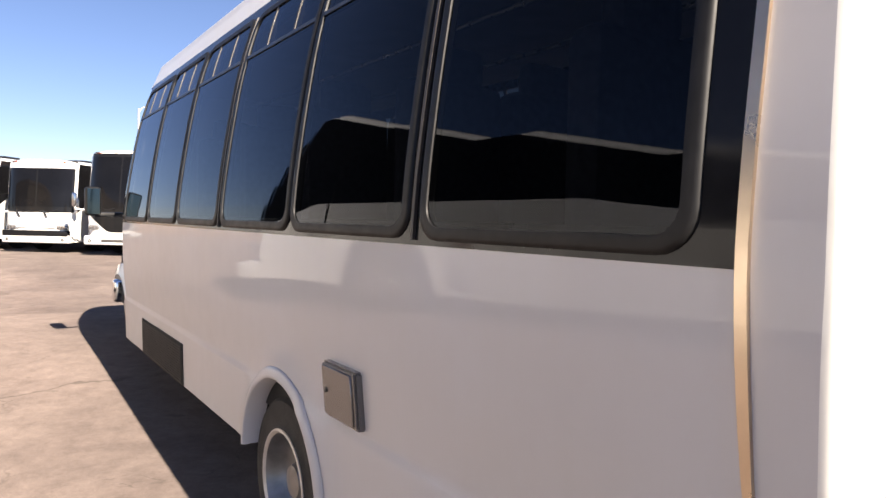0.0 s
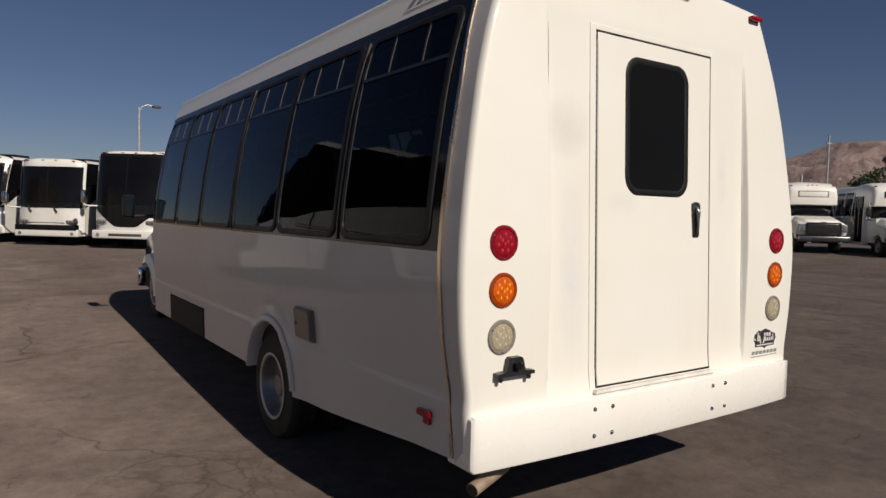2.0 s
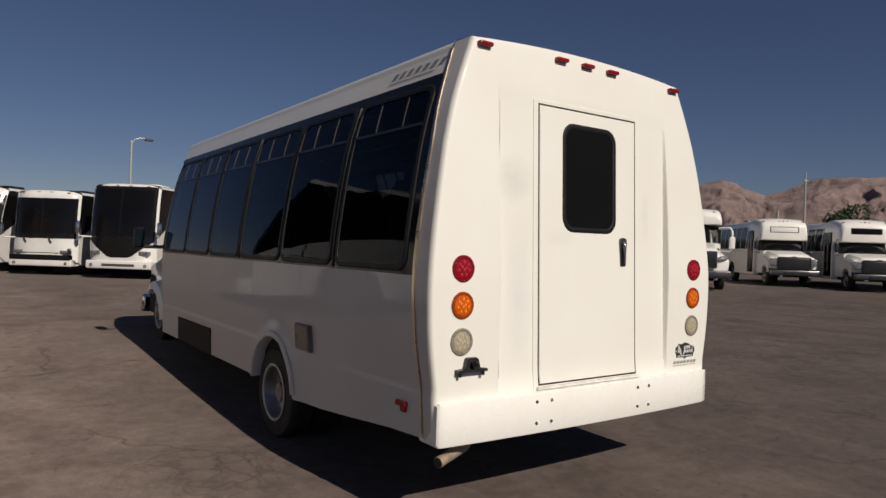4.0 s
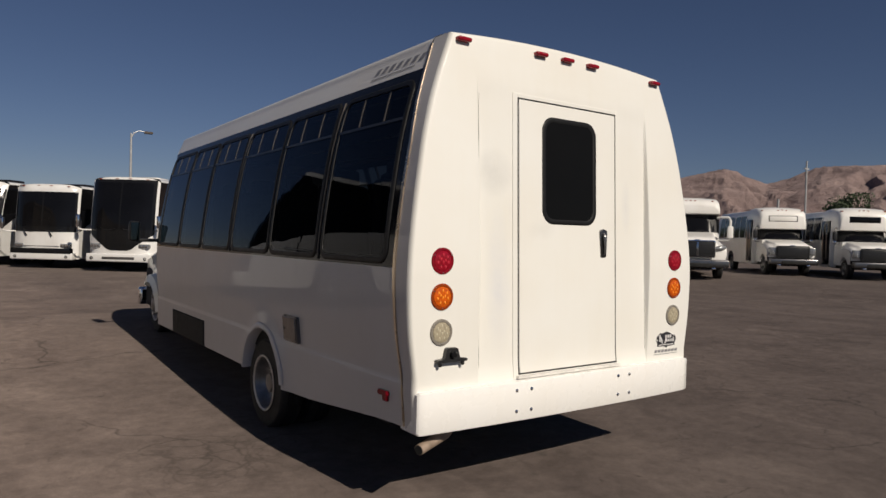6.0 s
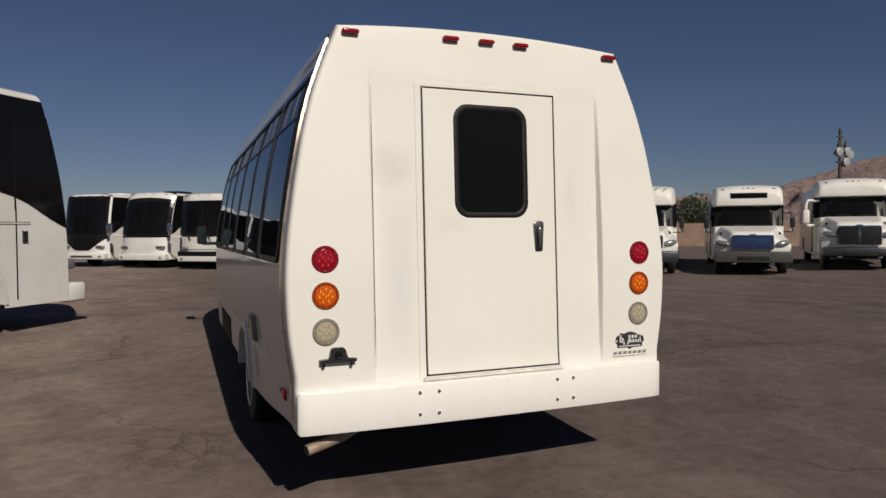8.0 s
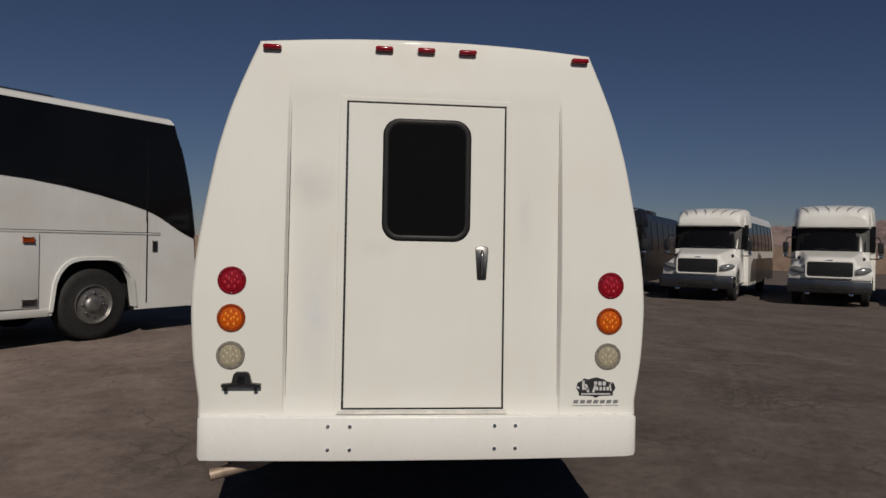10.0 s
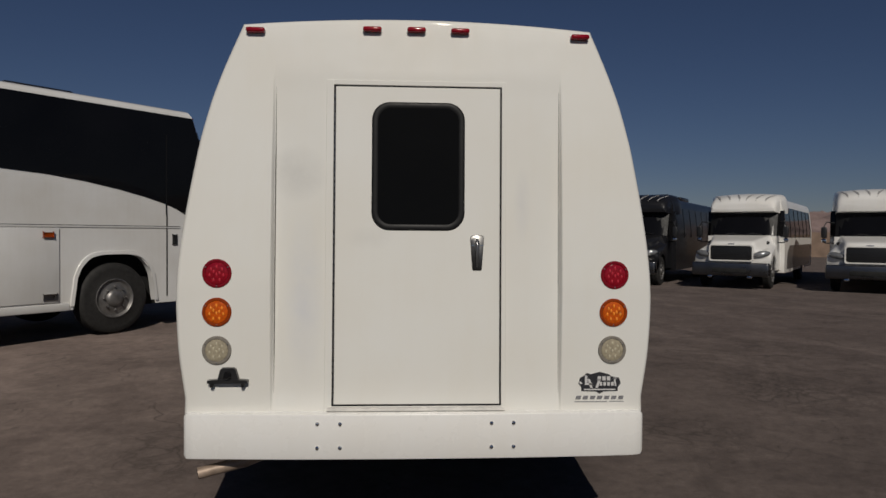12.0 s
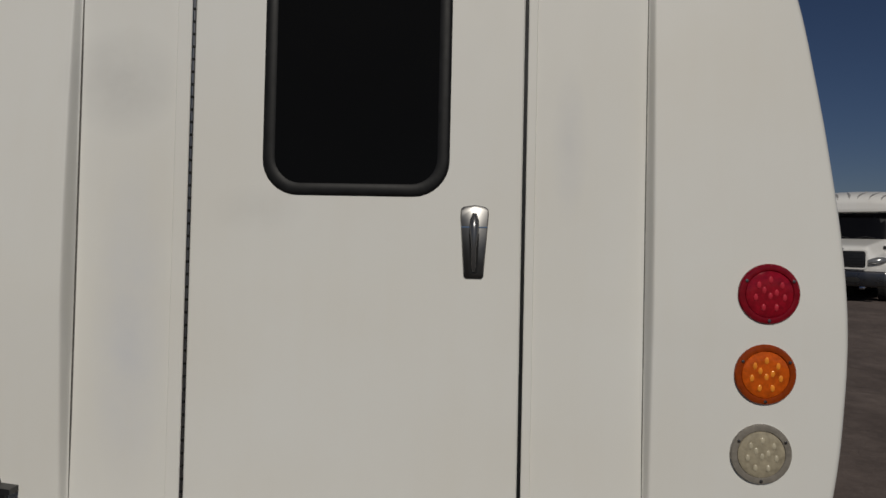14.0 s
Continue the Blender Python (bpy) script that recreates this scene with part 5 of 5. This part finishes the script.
    part("cab_frame", bm, RUBBER, ob, "black cab window frame", 40)
    if not tall_lamps:
        for s in (-1, 1):
            part("corner_glass", boxed(*sorted((s * (cw - 0.06), s * (W - 0.012))), yb - 0.05, yb - 0.006, cowl - 0.02, cap_z + 0.06, 0.01), BAND, ob, "black glazed corner behind the cab")
    bm = bmesh.new()
    grid(bm, [[(x * (cw - 0.16), hood + 0.045 + 0.30 * f + 0.16 * abs(x * 0.94) ** 4, cowl + 0.02 + (cap_z - 0.02 - cowl) * f) for x in np.linspace(-1, 1, 13)] for f in np.linspace(0, 1, 4)])
    wind = part("windscreen", bm, FARGLASS, ob, "dark wrapped windscreen")
    for x in (-0.55, 0.10):
        part("wiper", tube(bmesh.new(), [(x, hood + 0.0, cowl + 0.03), (x + 0.25, hood + 0.03, cowl + 0.09), (x + 0.5, hood + 0.05, cowl + 0.05)], 0.012, 6), PLASTIC, wind)
    # bonnet with the wings moulded into it
    bonnet(ob, P, F, cw, hood, hood_z, cowl, ax_f, tyre, 0.16 if tall_lamps else 0.20, 0.10 if tall_lamps else 0.27)
    part("badge", boxed(-0.10, 0.10, 0.0, 0.10, hood_z - 0.075, hood_z - 0.035, 0.015), CHROME, ob, "small chrome badge, plain")
    gw, gz0, gz1 = (0.64, 0.80, hood_z - 0.10) if tall_lamps else (0.62, 0.90, hood_z - 0.10)
    g = part("grille", boxed(-gw, gw, -0.035, 0.10, gz0, gz1, 0.05, 3), BLUE_PAINT if grille == "blue" else PLASTIC, ob, "dark radiator grille")
    rim = bmesh.new()
    loft(rim, [[(x, y, z) for x, z in round_rect(-gw - e, gw + e, gz0 - e, gz1 + e, 0.07, 4)] for e, y in ((0.035, 0.02), (0.030, -0.045), (0.0, -0.05), (-0.01, -0.02))], True, False)
    part("grille_surround", rim, PLASTIC if grille == "black" else CHROME if grille != "mesh" else P, g)
    for k in range(6):
        z = gz0 + 0.05 + k * (gz1 - gz0 - 0.1) / 5
        part("grille_bar", boxed(-gw + 0.03, gw - 0.03, -0.048, -0.02, z - 0.008, z + 0.008), PLASTIC, g)
    if grille == "bars":
        for x in (-0.02, 0.02):
            part("grille_spine", boxed(x - 0.012, x + 0.012, -0.056, -0.02, gz0 + 0.04, gz1 - 0.03, 0.006), CHROME, g, "bright grille spine")
    bmp = part("front_bumper", boxed(-F, F, -0.22, 0.10, bump_z[0], bump_z[1], 0.05, 3), BUMPER if bar_chrome else GREY_PAINT, ob, "bright steel front bumper" if bar_chrome else "dark painted front bumper")
    part("bumper_slot", boxed(-0.50, 0.50, -0.236, -0.1, 0.52, 0.66, 0.02), DARK, bmp)
    for s in (-1, 1):
        part("fog_lamp", boxed(s * 0.58 - 0.07, s * 0.58 + 0.07, -0.20, -0.06, bump_z[0] - 0.075, bump_z[0] + 0.005, 0.02), CHROME, bmp, "bright auxiliary lamp")
        part("wheel_well", boxed(s * (F - 0.58) - 0.28, s * (F - 0.58) + 0.28, ax_f - 0.6, ax_f + 0.65, 0.55, 1.0), DARK, ob)
        bm = bmesh.new()
        if tall_lamps:
            box(bm, s * (F - 0.20) - 0.15, s * (F - 0.20) + 0.15, 0.0, 0.30, 0.90, 1.22, 0.04, 3)
        else:
            bmesh.ops.create_uvsphere(bm, u_segments=20, v_segments=12, radius=1.0, matrix=Matrix.Translation((s * (F - 0.26), 0.13, hood_z - 0.36)) @ Matrix.Rotation(radians(24 * s), 4, "Z") @ Matrix.Rotation(radians(-9 * s), 4, "Y") @ Matrix.Diagonal((0.255, 0.10, 0.105, 1)))
        lamp_ob = part("headlamp", bm, LAMPGLASS, ob, "clear headlamp")
        for q, (dx, dz) in enumerate(((-0.10, 0.0), (0.06, -0.02)) if not tall_lamps else ((0.0, 0.07), (0.0, -0.07))):
            bx, by = s * (F - (0.26 if not tall_lamps else 0.20) + dx), (0.03 + 0.06 * q if not tall_lamps else -0.02)
            part("bulb", lathe(bmesh.new(), [(0.05, 0.062), (0.0, 0.058), (0.02, 0.045), (0.045, 0.001)], "y", 16, (bx, by, (hood_z - 0.36 if not tall_lamps else 1.06) + dz)), CHROME, lamp_ob)
        # mirrors on looped arms
        bm = bmesh.new()
        if big_mirrors:
            mx, top_z, low_z = W + 0.28, 2.45, 1.55
        else:
            mx, top_z, low_z = cw + 0.24, 2.12, 1.46
        tube(bm, [(s * (cw - 0.02), hood + 0.4, top_z), (s * (mx - 0.06), hood + 0.12, top_z + 0.02), (s * mx, hood + 0.05, top_z - 0.12), (s * mx, hood + 0.05, low_z + 0.05), (s * (mx - 0.05), hood + 0.10, low_z), (s * (cw - 0.02), hood + 0.35, low_z)], 0.05 if big_mirrors else 0.018, 8)
        arm = part("mirror_arm", bm, P if big_mirrors else PLASTIC, ob)
        if big_mirrors:
            part("mirror_head", boxed(s * mx - 0.11, s * mx + 0.11, hood - 0.04, hood + 0.10, 1.62, 2.12, 0.05, 3), P, arm)
        else:
            part("mirror_head", boxed(s * mx - 0.085, s * mx + 0.085, hood - 0.02, hood + 0.10, 1.62, 1.98, 0.04, 3), PLASTIC, arm)
            part("spot_mirror", boxed(s * mx - 0.075, s * mx + 0.075, hood - 0.01, hood + 0.09, 1.48, 1.60, 0.04, 3), CHROME, arm, "round chrome spot mirror")
        wheel(ob, s, F - 0.06, ax_f, tyre, tyre, 0.26, tyre * 0.58, "front")
        wheel(ob, s, W - 0.04, ax_r, tyre, tyre, 0.26, tyre * 0.58, "deep")
        # side windows
        y0, y1 = yb + 0.25, length - 0.5
        side = lambda z: W - 0.01 * (z > 1.6) - max(0.0, z - 1.9) * 0.12 + 0.008
        bm = bmesh.new()
        grid(bm, [[(s * side(z), y, z) for y in (y0, y1)] for z in (1.62, 1.9, 2.3, 2.64)])
        band = part("window_band", bm, BLACK_PAINT if body_mat else FARGLASS, ob, "dark side windows")
        for k in range(7):
            y = y0 + (y1 - y0) * k / 6
            bm = bmesh.new()
            loft(bm, [[(s * (side(z) + e), y + dy, z) for e, dy in ((0.0, -0.03), (0.012, -0.03), (0.012, 0.03), (0.0, 0.03))] for z in (1.60, 1.9, 2.3, 2.64)])
            part("pillar", bm, P if not low_panels else BAND, band)
        if low_panels:
            bm = bmesh.new()
            poly = [(yb + 0.5, 0.55), (length - 0.8, 0.55), (length - 0.5, 1.35), (yb + 1.2, 1.35), (yb + 0.7, 1.15)]
            loft(bm, [[(s * (W - 0.01), y, z) for y, z in poly], [(s * (W + 0.008), y, z) for y, z in poly]])
            part("luggage_panel", bm, GREY_PAINT, ob, "dark lower luggage panel")
    # entrance door on the kerb side
    d = part("entrance_door", boxed(-W - 0.012, -W + 0.05, yb + 0.10, yb + 0.95, 0.55, 2.45, 0.01), BAND, ob, "black glazed entrance door")
    for k in range(2):
        part("door_pane", boxed(-W - 0.020, -W, yb + 0.15 + 0.40 * k, yb + 0.50 + 0.40 * k, 0.75, 2.35, 0.01), FARGLASS, d)
    part("chassis", boxed(-0.85, 0.85, 0.3, length - 0.3, 0.42, 0.75), DARK, ob)
    if body_mat:
        for y in (yb + 0.9, yb + 2.9):
            part("roof_unit", boxed(-0.75, 0.75, y, y + 1.5, H - 0.04, H + 0.15, 0.05, 3), P, ob, "black roof air unit")
    return ob


# the touring coach passing beyond the bus, heading away to the right
hx, hy = math.sin(radians(38)), math.cos(radians(38))
coach(stand(-0.77 - 1.3 * hy, 8.75 + 1.3 * hx, 38), "curve", "white touring coach with a black window band passing behind the bus", detail=True)

# coaches in the far row, noses to the lot
ROW = "coaches parked in the far row"
coach(stand(-0.70, 30.7, 217), "sweep", "white touring coach with a raked windscreen in the far row", group=ROW)
coach(stand(1.80, 28.2, 218) @ Matrix.Diagonal((1, 1, 0.955, 1)), "flat", "white coach with a flat split windscreen in the far row", group=ROW)
coach(stand(4.05, 25.3, 218) @ Matrix.Diagonal((1, 1, 1.035, 1)), "mask", "white coach with a black front mask in the far row", group=ROW)

coach(stand(-3.35, 33.3, 217), "mask", "white coach with black front mask ending the far row", group=ROW)

# shuttle buses on truck chassis
FLEET = "shuttle buses parked in a row"
fleet_bus(stand(12.38, 17.95, 217), "white bonneted shuttle bus with dark lower panels", FLEET, low_panels=True, length=10.0, hood_z=1.46, H=3.00, cap_z=2.45, cowl=1.67, bump_z=(0.42, 0.83), front_w=1.13)
fleet_bus(stand(15.77, 16.31, 217), "white bonneted shuttle bus with ribbed roof cap", FLEET, low_panels=True, length=10.0, hood_z=1.46, H=3.11, cap_z=2.45, cowl=1.67, bump_z=(0.42, 0.83), front_w=1.13)
fleet_bus(stand(9.3, 19.2, 214), "black bonneted shuttle bus parked beside white ones", FLEET, body_mat=BLACK_PAINT, length=10.0, hood_z=1.46, H=3.02, cap_z=2.45, cowl=1.67, bump_z=(0.42, 0.83), front_w=1.13)
fleet_bus(stand(18.66, 14.32, 221), "white shuttle bus with a blue radiator grille", FLEET, grille="blue", cap="plain", bar_chrome=False, sign="dark", hood_z=1.44, cap_z=2.4, cowl=1.66)
fleet_bus(stand(22.04, 13.03, 226), "white shuttle bus with bulky white mirrors and chrome bumper", FLEET, grille="bars", cap="plain", big_mirrors=True, bump_z=(0.50, 0.80), front_w=1.12, H=3.20, tyre=0.49, cap_z=2.58, cowl=1.84, hood_z=1.60)
CUT = dict(bump_z=(0.50, 0.74), grille="black", cap="plain", H=2.95, W=1.09, front_w=0.97, hood=1.25, hood_z=1.36, cowl=1.54, cap_z=2.02, tall_lamps=True, tyre=0.41, length=8.5)
fleet_bus(stand(28.2, 12.6, 224), "white cutaway shuttle bus with a blank sign over the cab", FLEET, sign="pale", **CUT)
fleet_bus(stand(29.3, 9.7, 225), "white cutaway shuttle bus with a dark sign over the cab", FLEET, sign="dark", **CUT)
fleet_bus(stand(30.6, 6.5, 226), "white cutaway shuttle bus at the end of the row", FLEET, sign="dark", **CUT)
fleet_bus(stand(23.5, 36.0, 200), "white shuttle bus parked far behind the row", FLEET, cap="plain", H=2.8)
fleet_bus(stand(-14.5, 10.8, 40), "white shuttle bus parked before the tan building", "", cap="plain", H=2.95)



# ---- distance ----
def build_shed():
    """The tan metal building beyond the coach."""
    a, b = Vector((-12.6, 24.6, 0)), Vector((-31.0, 7.5, 0))
    d = (b - a).normalized()
    shed = thing("metal_building", Matrix.Translation(a) @ Matrix.Rotation(math.atan2(d.y, d.x), 4, "Z"), "tan ribbed metal building with a brown roof edge", "building", kind="structure")
    L, H, D = (b - a).length, 5.6, 12.0
    # walls stand behind the front line, on the far side from the lot
    part("wall", boxed(0, L, -D, -0.05, 0, H), TAN, shed)
    me = None
    for k in range(int(L / 0.42)):
        if me is None:
            first = part("siding_rib", boxed(0.0, 0.16, -0.05, 0.02, 0.1, H - 0.2, 0.02, 1), TAN, shed)
            me = first.data
            first.location = (0.12, 0, 0)
        else:
            ob = new("siding_rib", me)
            ob.parent, ob.location = shed, (0.12 + 0.42 * k, 0, 0)
    part("fascia", boxed(-0.15, L + 0.15, -D - 0.1, 0.14, H - 0.25, H + 0.02, 0.02), TAN_DARK, shed)
    roof = bmesh.new()
    prism(roof, [(-0.15, H), (L + 0.15, H), (L + 0.15, H + 0.12), (L / 2, H + 0.5), (-0.15, H + 0.12)], -D, 0.1)
    part("roof", roof, TAN_DARK, shed)
    for x in (6.0, 14.5):
        part("roller_door", boxed(x, x + 3.6, -0.04, 0.035, 0, 3.9), DARK, shed, "dark open roller door")
    part("mast", tube(bmesh.new(), [(9, -1, H), (9, -1, H + 2.2)], 0.03), POLE, shed)


build_shed()


def street_lamp(x, y, h):
    z = ground_height(x, y)
    ob = thing("street_lamp", pose(x, y, z), "grey street lamp with one curved arm", "street lamp")
    part("pole", tube(bmesh.new(), [(0, 0, 0), (0, 0, h * 0.5), (0, 0, h)], [0.11, 0.09, 0.06], 12), POLE, ob)
    part("arm", tube(bmesh.new(), [(0, 0, h - 0.35), (0.18, 0, h + 0.05), (0.5, 0, h + 0.20), (0.85, 0, h + 0.16)], 0.035), POLE, ob)
    part("lamp_head", boxed(0.80, 1.35, -0.14, 0.14, h + 0.04, h + 0.20, 0.05, 2), WOODPOLE, ob)


street_lamp(-0.98 + 50 * math.sin(radians(11.0)), -2.45 + 50 * math.cos(radians(11.0)), 7.9)


def utility_pole(x, y, h, dishes, label, mat):
    z = ground_height(x, y)
    ob = thing("utility_pole", pose(x, y, z), label, "pole")
    part("pole", tube(bmesh.new(), [(0, 0, 0), (0, 0, h)], [0.22, 0.15] if dishes else [0.12, 0.09], 12), mat, ob)
    part("crossarm", boxed(-0.5, 0.5, -0.06, 0.06, h - 0.9, h - 0.78), mat, ob)
    if dishes:
        for dx, dz in ((-0.62, -2.5), (0.60, -2.45), (0.98, -2.75), (0.42, -3.55)):
            bm = lathe(bmesh.new(), [(-0.25, 0.001), (-0.28, 0.36), (-0.22, 0.48), (0.15, 0.48), (0.22, 0.30), (0.22, 0.001)], "y", 18, (dx, -0.3, h + dz))
            part("antenna_drum", bm, POLE, ob, "pale round antenna")
        part("bracket", boxed(-0.9, 1.2, -0.1, 0.1, h - 2.7, h - 2.5), mat, ob)
        part("bracket", boxed(-0.5, 0.8, -0.1, 0.1, h - 3.6, h - 3.45), mat, ob)
        for dx in (-0.45, 0.5):
            part("panel_antenna", boxed(dx - 0.10, dx + 0.10, -0.30, -0.15, h - 2.2, h - 1.3, 0.03), mat, ob)
        part("step_arm", boxed(-0.5, 0.9, -0.08, 0.08, h - 1.80, h - 1.68), mat, ob)


utility_pole(-0.76 + 85 * math.sin(radians(52.4)), -2.9 + 85 * math.cos(radians(52.4)), 12.0, True, "dark utility pole carrying round antennas", WOODPOLE)
utility_pole(-0.76 + 85 * math.sin(radians(62.9)), -2.9 + 85 * math.cos(radians(62.9)), 10.7, False, "pale slender utility pole", POLE)
utility_pole(-0.76 + 60 * math.sin(radians(61.0)), -2.9 + 60 * math.cos(radians(61.0)), 5.1, False, "short pale lamp post", POLE)


def tree(x, y, h, r, seed):
    rng = random.Random(seed)
    ob = thing("tree", pose(x, y, ground_height(x, y)), "dark green round-crowned tree behind the parked buses", "tree")
    bm = bmesh.new()
    tube(bm, [(0, 0, 0), (0.08, 0, h * 0.3), (0, 0.1, h * 0.55)], [0.24, 0.18, 0.10], 10)
    for k in range(7):
        a = k * 2.4
        tube(bm, [(0.05, 0.03, h * 0.38), (r * 0.4 * math.cos(a), r * 0.4 * math.sin(a), h * 0.55), (r * 0.8 * math.cos(a), r * 0.8 * math.sin(a), h * (0.6 + 0.05 * (k % 3)))], [0.09, 0.06, 0.02], 6)
    part("trunk", bm, BARK, ob)
    verts, faces = [], []
    for k in range(5200):
        d = Vector((rng.gauss(0, 1), rng.gauss(0, 1), rng.gauss(0, 1))).normalized() * (rng.random() ** 0.4)
        p = Vector((d.x * r, d.y * r, h * 0.66 + d.z * h * 0.33))
        p += Vector((noise.noise(p * 0.9), noise.noise(p * 0.9 + Vector((9, 0, 0))), noise.noise(p * 0.9 + Vector((0, 9, 0))))) * 0.7
        q = Euler((rng.random() * 6, rng.random() * 6, rng.random() * 6)).to_matrix()
        s = 0.06 + 0.09 * rng.random()
        b = len(verts)
        verts += [p + q @ Vector(c) * s for c in ((-1, 0, 0), (0, -0.5, 0.15), (1, 0, 0), (0, 0.5, 0.15))]
        faces.append((b, b + 1, b + 2, b + 3))
    me = bpy.data.meshes.new("crown")
    me.from_pydata(verts, [], faces)
    tagged(link("crown", me, LEAF, ob, "", 0), kind="stuff")


tree(-0.98 + 62 * math.sin(radians(66.0)), -2.45 + 62 * math.cos(radians(66.0)), 5.7, 1.75, 3)
tree(1.5 + 75 * math.sin(radians(41.2)), -3.4 + 75 * math.cos(radians(41.2)), 5.0, 2.4, 5)

# block wall and roofs beyond the row
wall_far = thing("boundary_wall", pose(0, 0, 0), "low brown block wall behind the parked buses", "wall", kind="structure")
p0, p1 = Vector((22.0, 62.0, 0)), Vector((80.0, 18.0, 0))
d = (p1 - p0).normalized()
bm = boxed(0, (p1 - p0).length, -0.1, 0.1, -0.2, 2.0)
bm.transform(Matrix.Translation(p0) @ Matrix.Rotation(math.atan2(d.y, d.x), 4, "Z"))
part("wall_run", bm, BLOCK, wall_far)
part("wall_run", boxed(-48.0, 21.9, 61.9, 62.1, -0.3, 2.0), BLOCK, wall_far)
for x in np.arange(-45.0, 21.0, 6.0):
    part("wall_pier", boxed(x - 0.2, x + 0.2, 61.75, 62.0, -0.3, 2.12, 0.02), BLOCK, wall_far)


def mountains():
    """A bare range beyond the lot."""
    k = Mat("bare_rock")
    tone = k.ramp(k.noise(0.006, 8, 0.65), (0.3, (0.21, 0.150, 0.140)), (0.55, (0.295, 0.215, 0.200)), (0.75, (0.385, 0.292, 0.268)))
    strata = k.ramp(k.noise(0.004, 6, 0.6, (1, 1, 7)), (0.4, 0.88), (0.65, 1.06))
    k.colour(k.mix(1.0, tone, strata, "MULTIPLY")).set(Roughness=0.95, Diffuse_Roughness=0.6)
    k.bump(k.noise(0.035, 8, 0.7, distortion=0.4), 0.9, 16.0)
    nb, nr = 640, 110
    crest = ((30, 1.6), (36, 1.9), (40, 2.5), (45, 2.6), (50, 3.6), (53, 4.7), (57.5, 5.75), (60.5, 4.5), (62, 4.9), (64.3, 5.9), (68, 5.7), (74, 4.8), (82, 4.0), (95, 2.6), (110, 1.5))
    verts, faces = [], []
    for i in range(nb):
        bearing = 30 + 80 * i / (nb - 1)
        a = radians(bearing)
        for j in range(nr):
            f = j / (nr - 1)
            r = 1300 + 1900 * f
            p = Vector((r * math.sin(a), r * math.cos(a), 0))
            q = p / 330 + Vector((noise.noise(p / 210), noise.noise(p / 210 + Vector((5, 3, 0))), 0)) * 0.45
            # ridges that run down and fork towards the plain
            ridge = (1 - abs(noise.noise(q)) * 2) * 0.48 + (1 - abs(noise.noise(q * 2.3 + Vector((7, 1, 0)))) * 2) * 0.30 + (1 - abs(noise.noise(q * 5.3)) * 2) * 0.17 + (1 - abs(noise.noise(q * 12)) * 2) * 0.09
            top = 0.70
            up = min(1.0, f / top)
            side = bearing + 2.2 * (1 - up) * noise.noise(Vector((bearing / 6, r / 500, 2)))
            e = float(np.interp(side, [c[0] for c in crest], [c[1] for c in crest]))
            peak = (1300 + 1900 * top) * math.tan(radians(e))
            env = up ** 1.7
            z = -6 + peak * env + (ridge - 0.35) * 170 * up * (1.0 - 0.86 * up ** 1.5)
            if f > top:
                z *= 1 - ((f - top) / (1 - top)) * 0.6
            verts.append((p.x, p.y, z))
    for i in range(nb - 1):
        for j in range(nr - 1):
            faces.append((i * nr + j, (i + 1) * nr + j, (i + 1) * nr + j + 1, i * nr + j + 1))
    me = bpy.data.meshes.new("mountain_range")
    me.from_pydata(verts, [], faces)
    tagged(link("mountain_range", me, k.m, None, "", 60), "bare reddish brown desert mountains on the horizon", "mountains", kind="structure")


mountains()
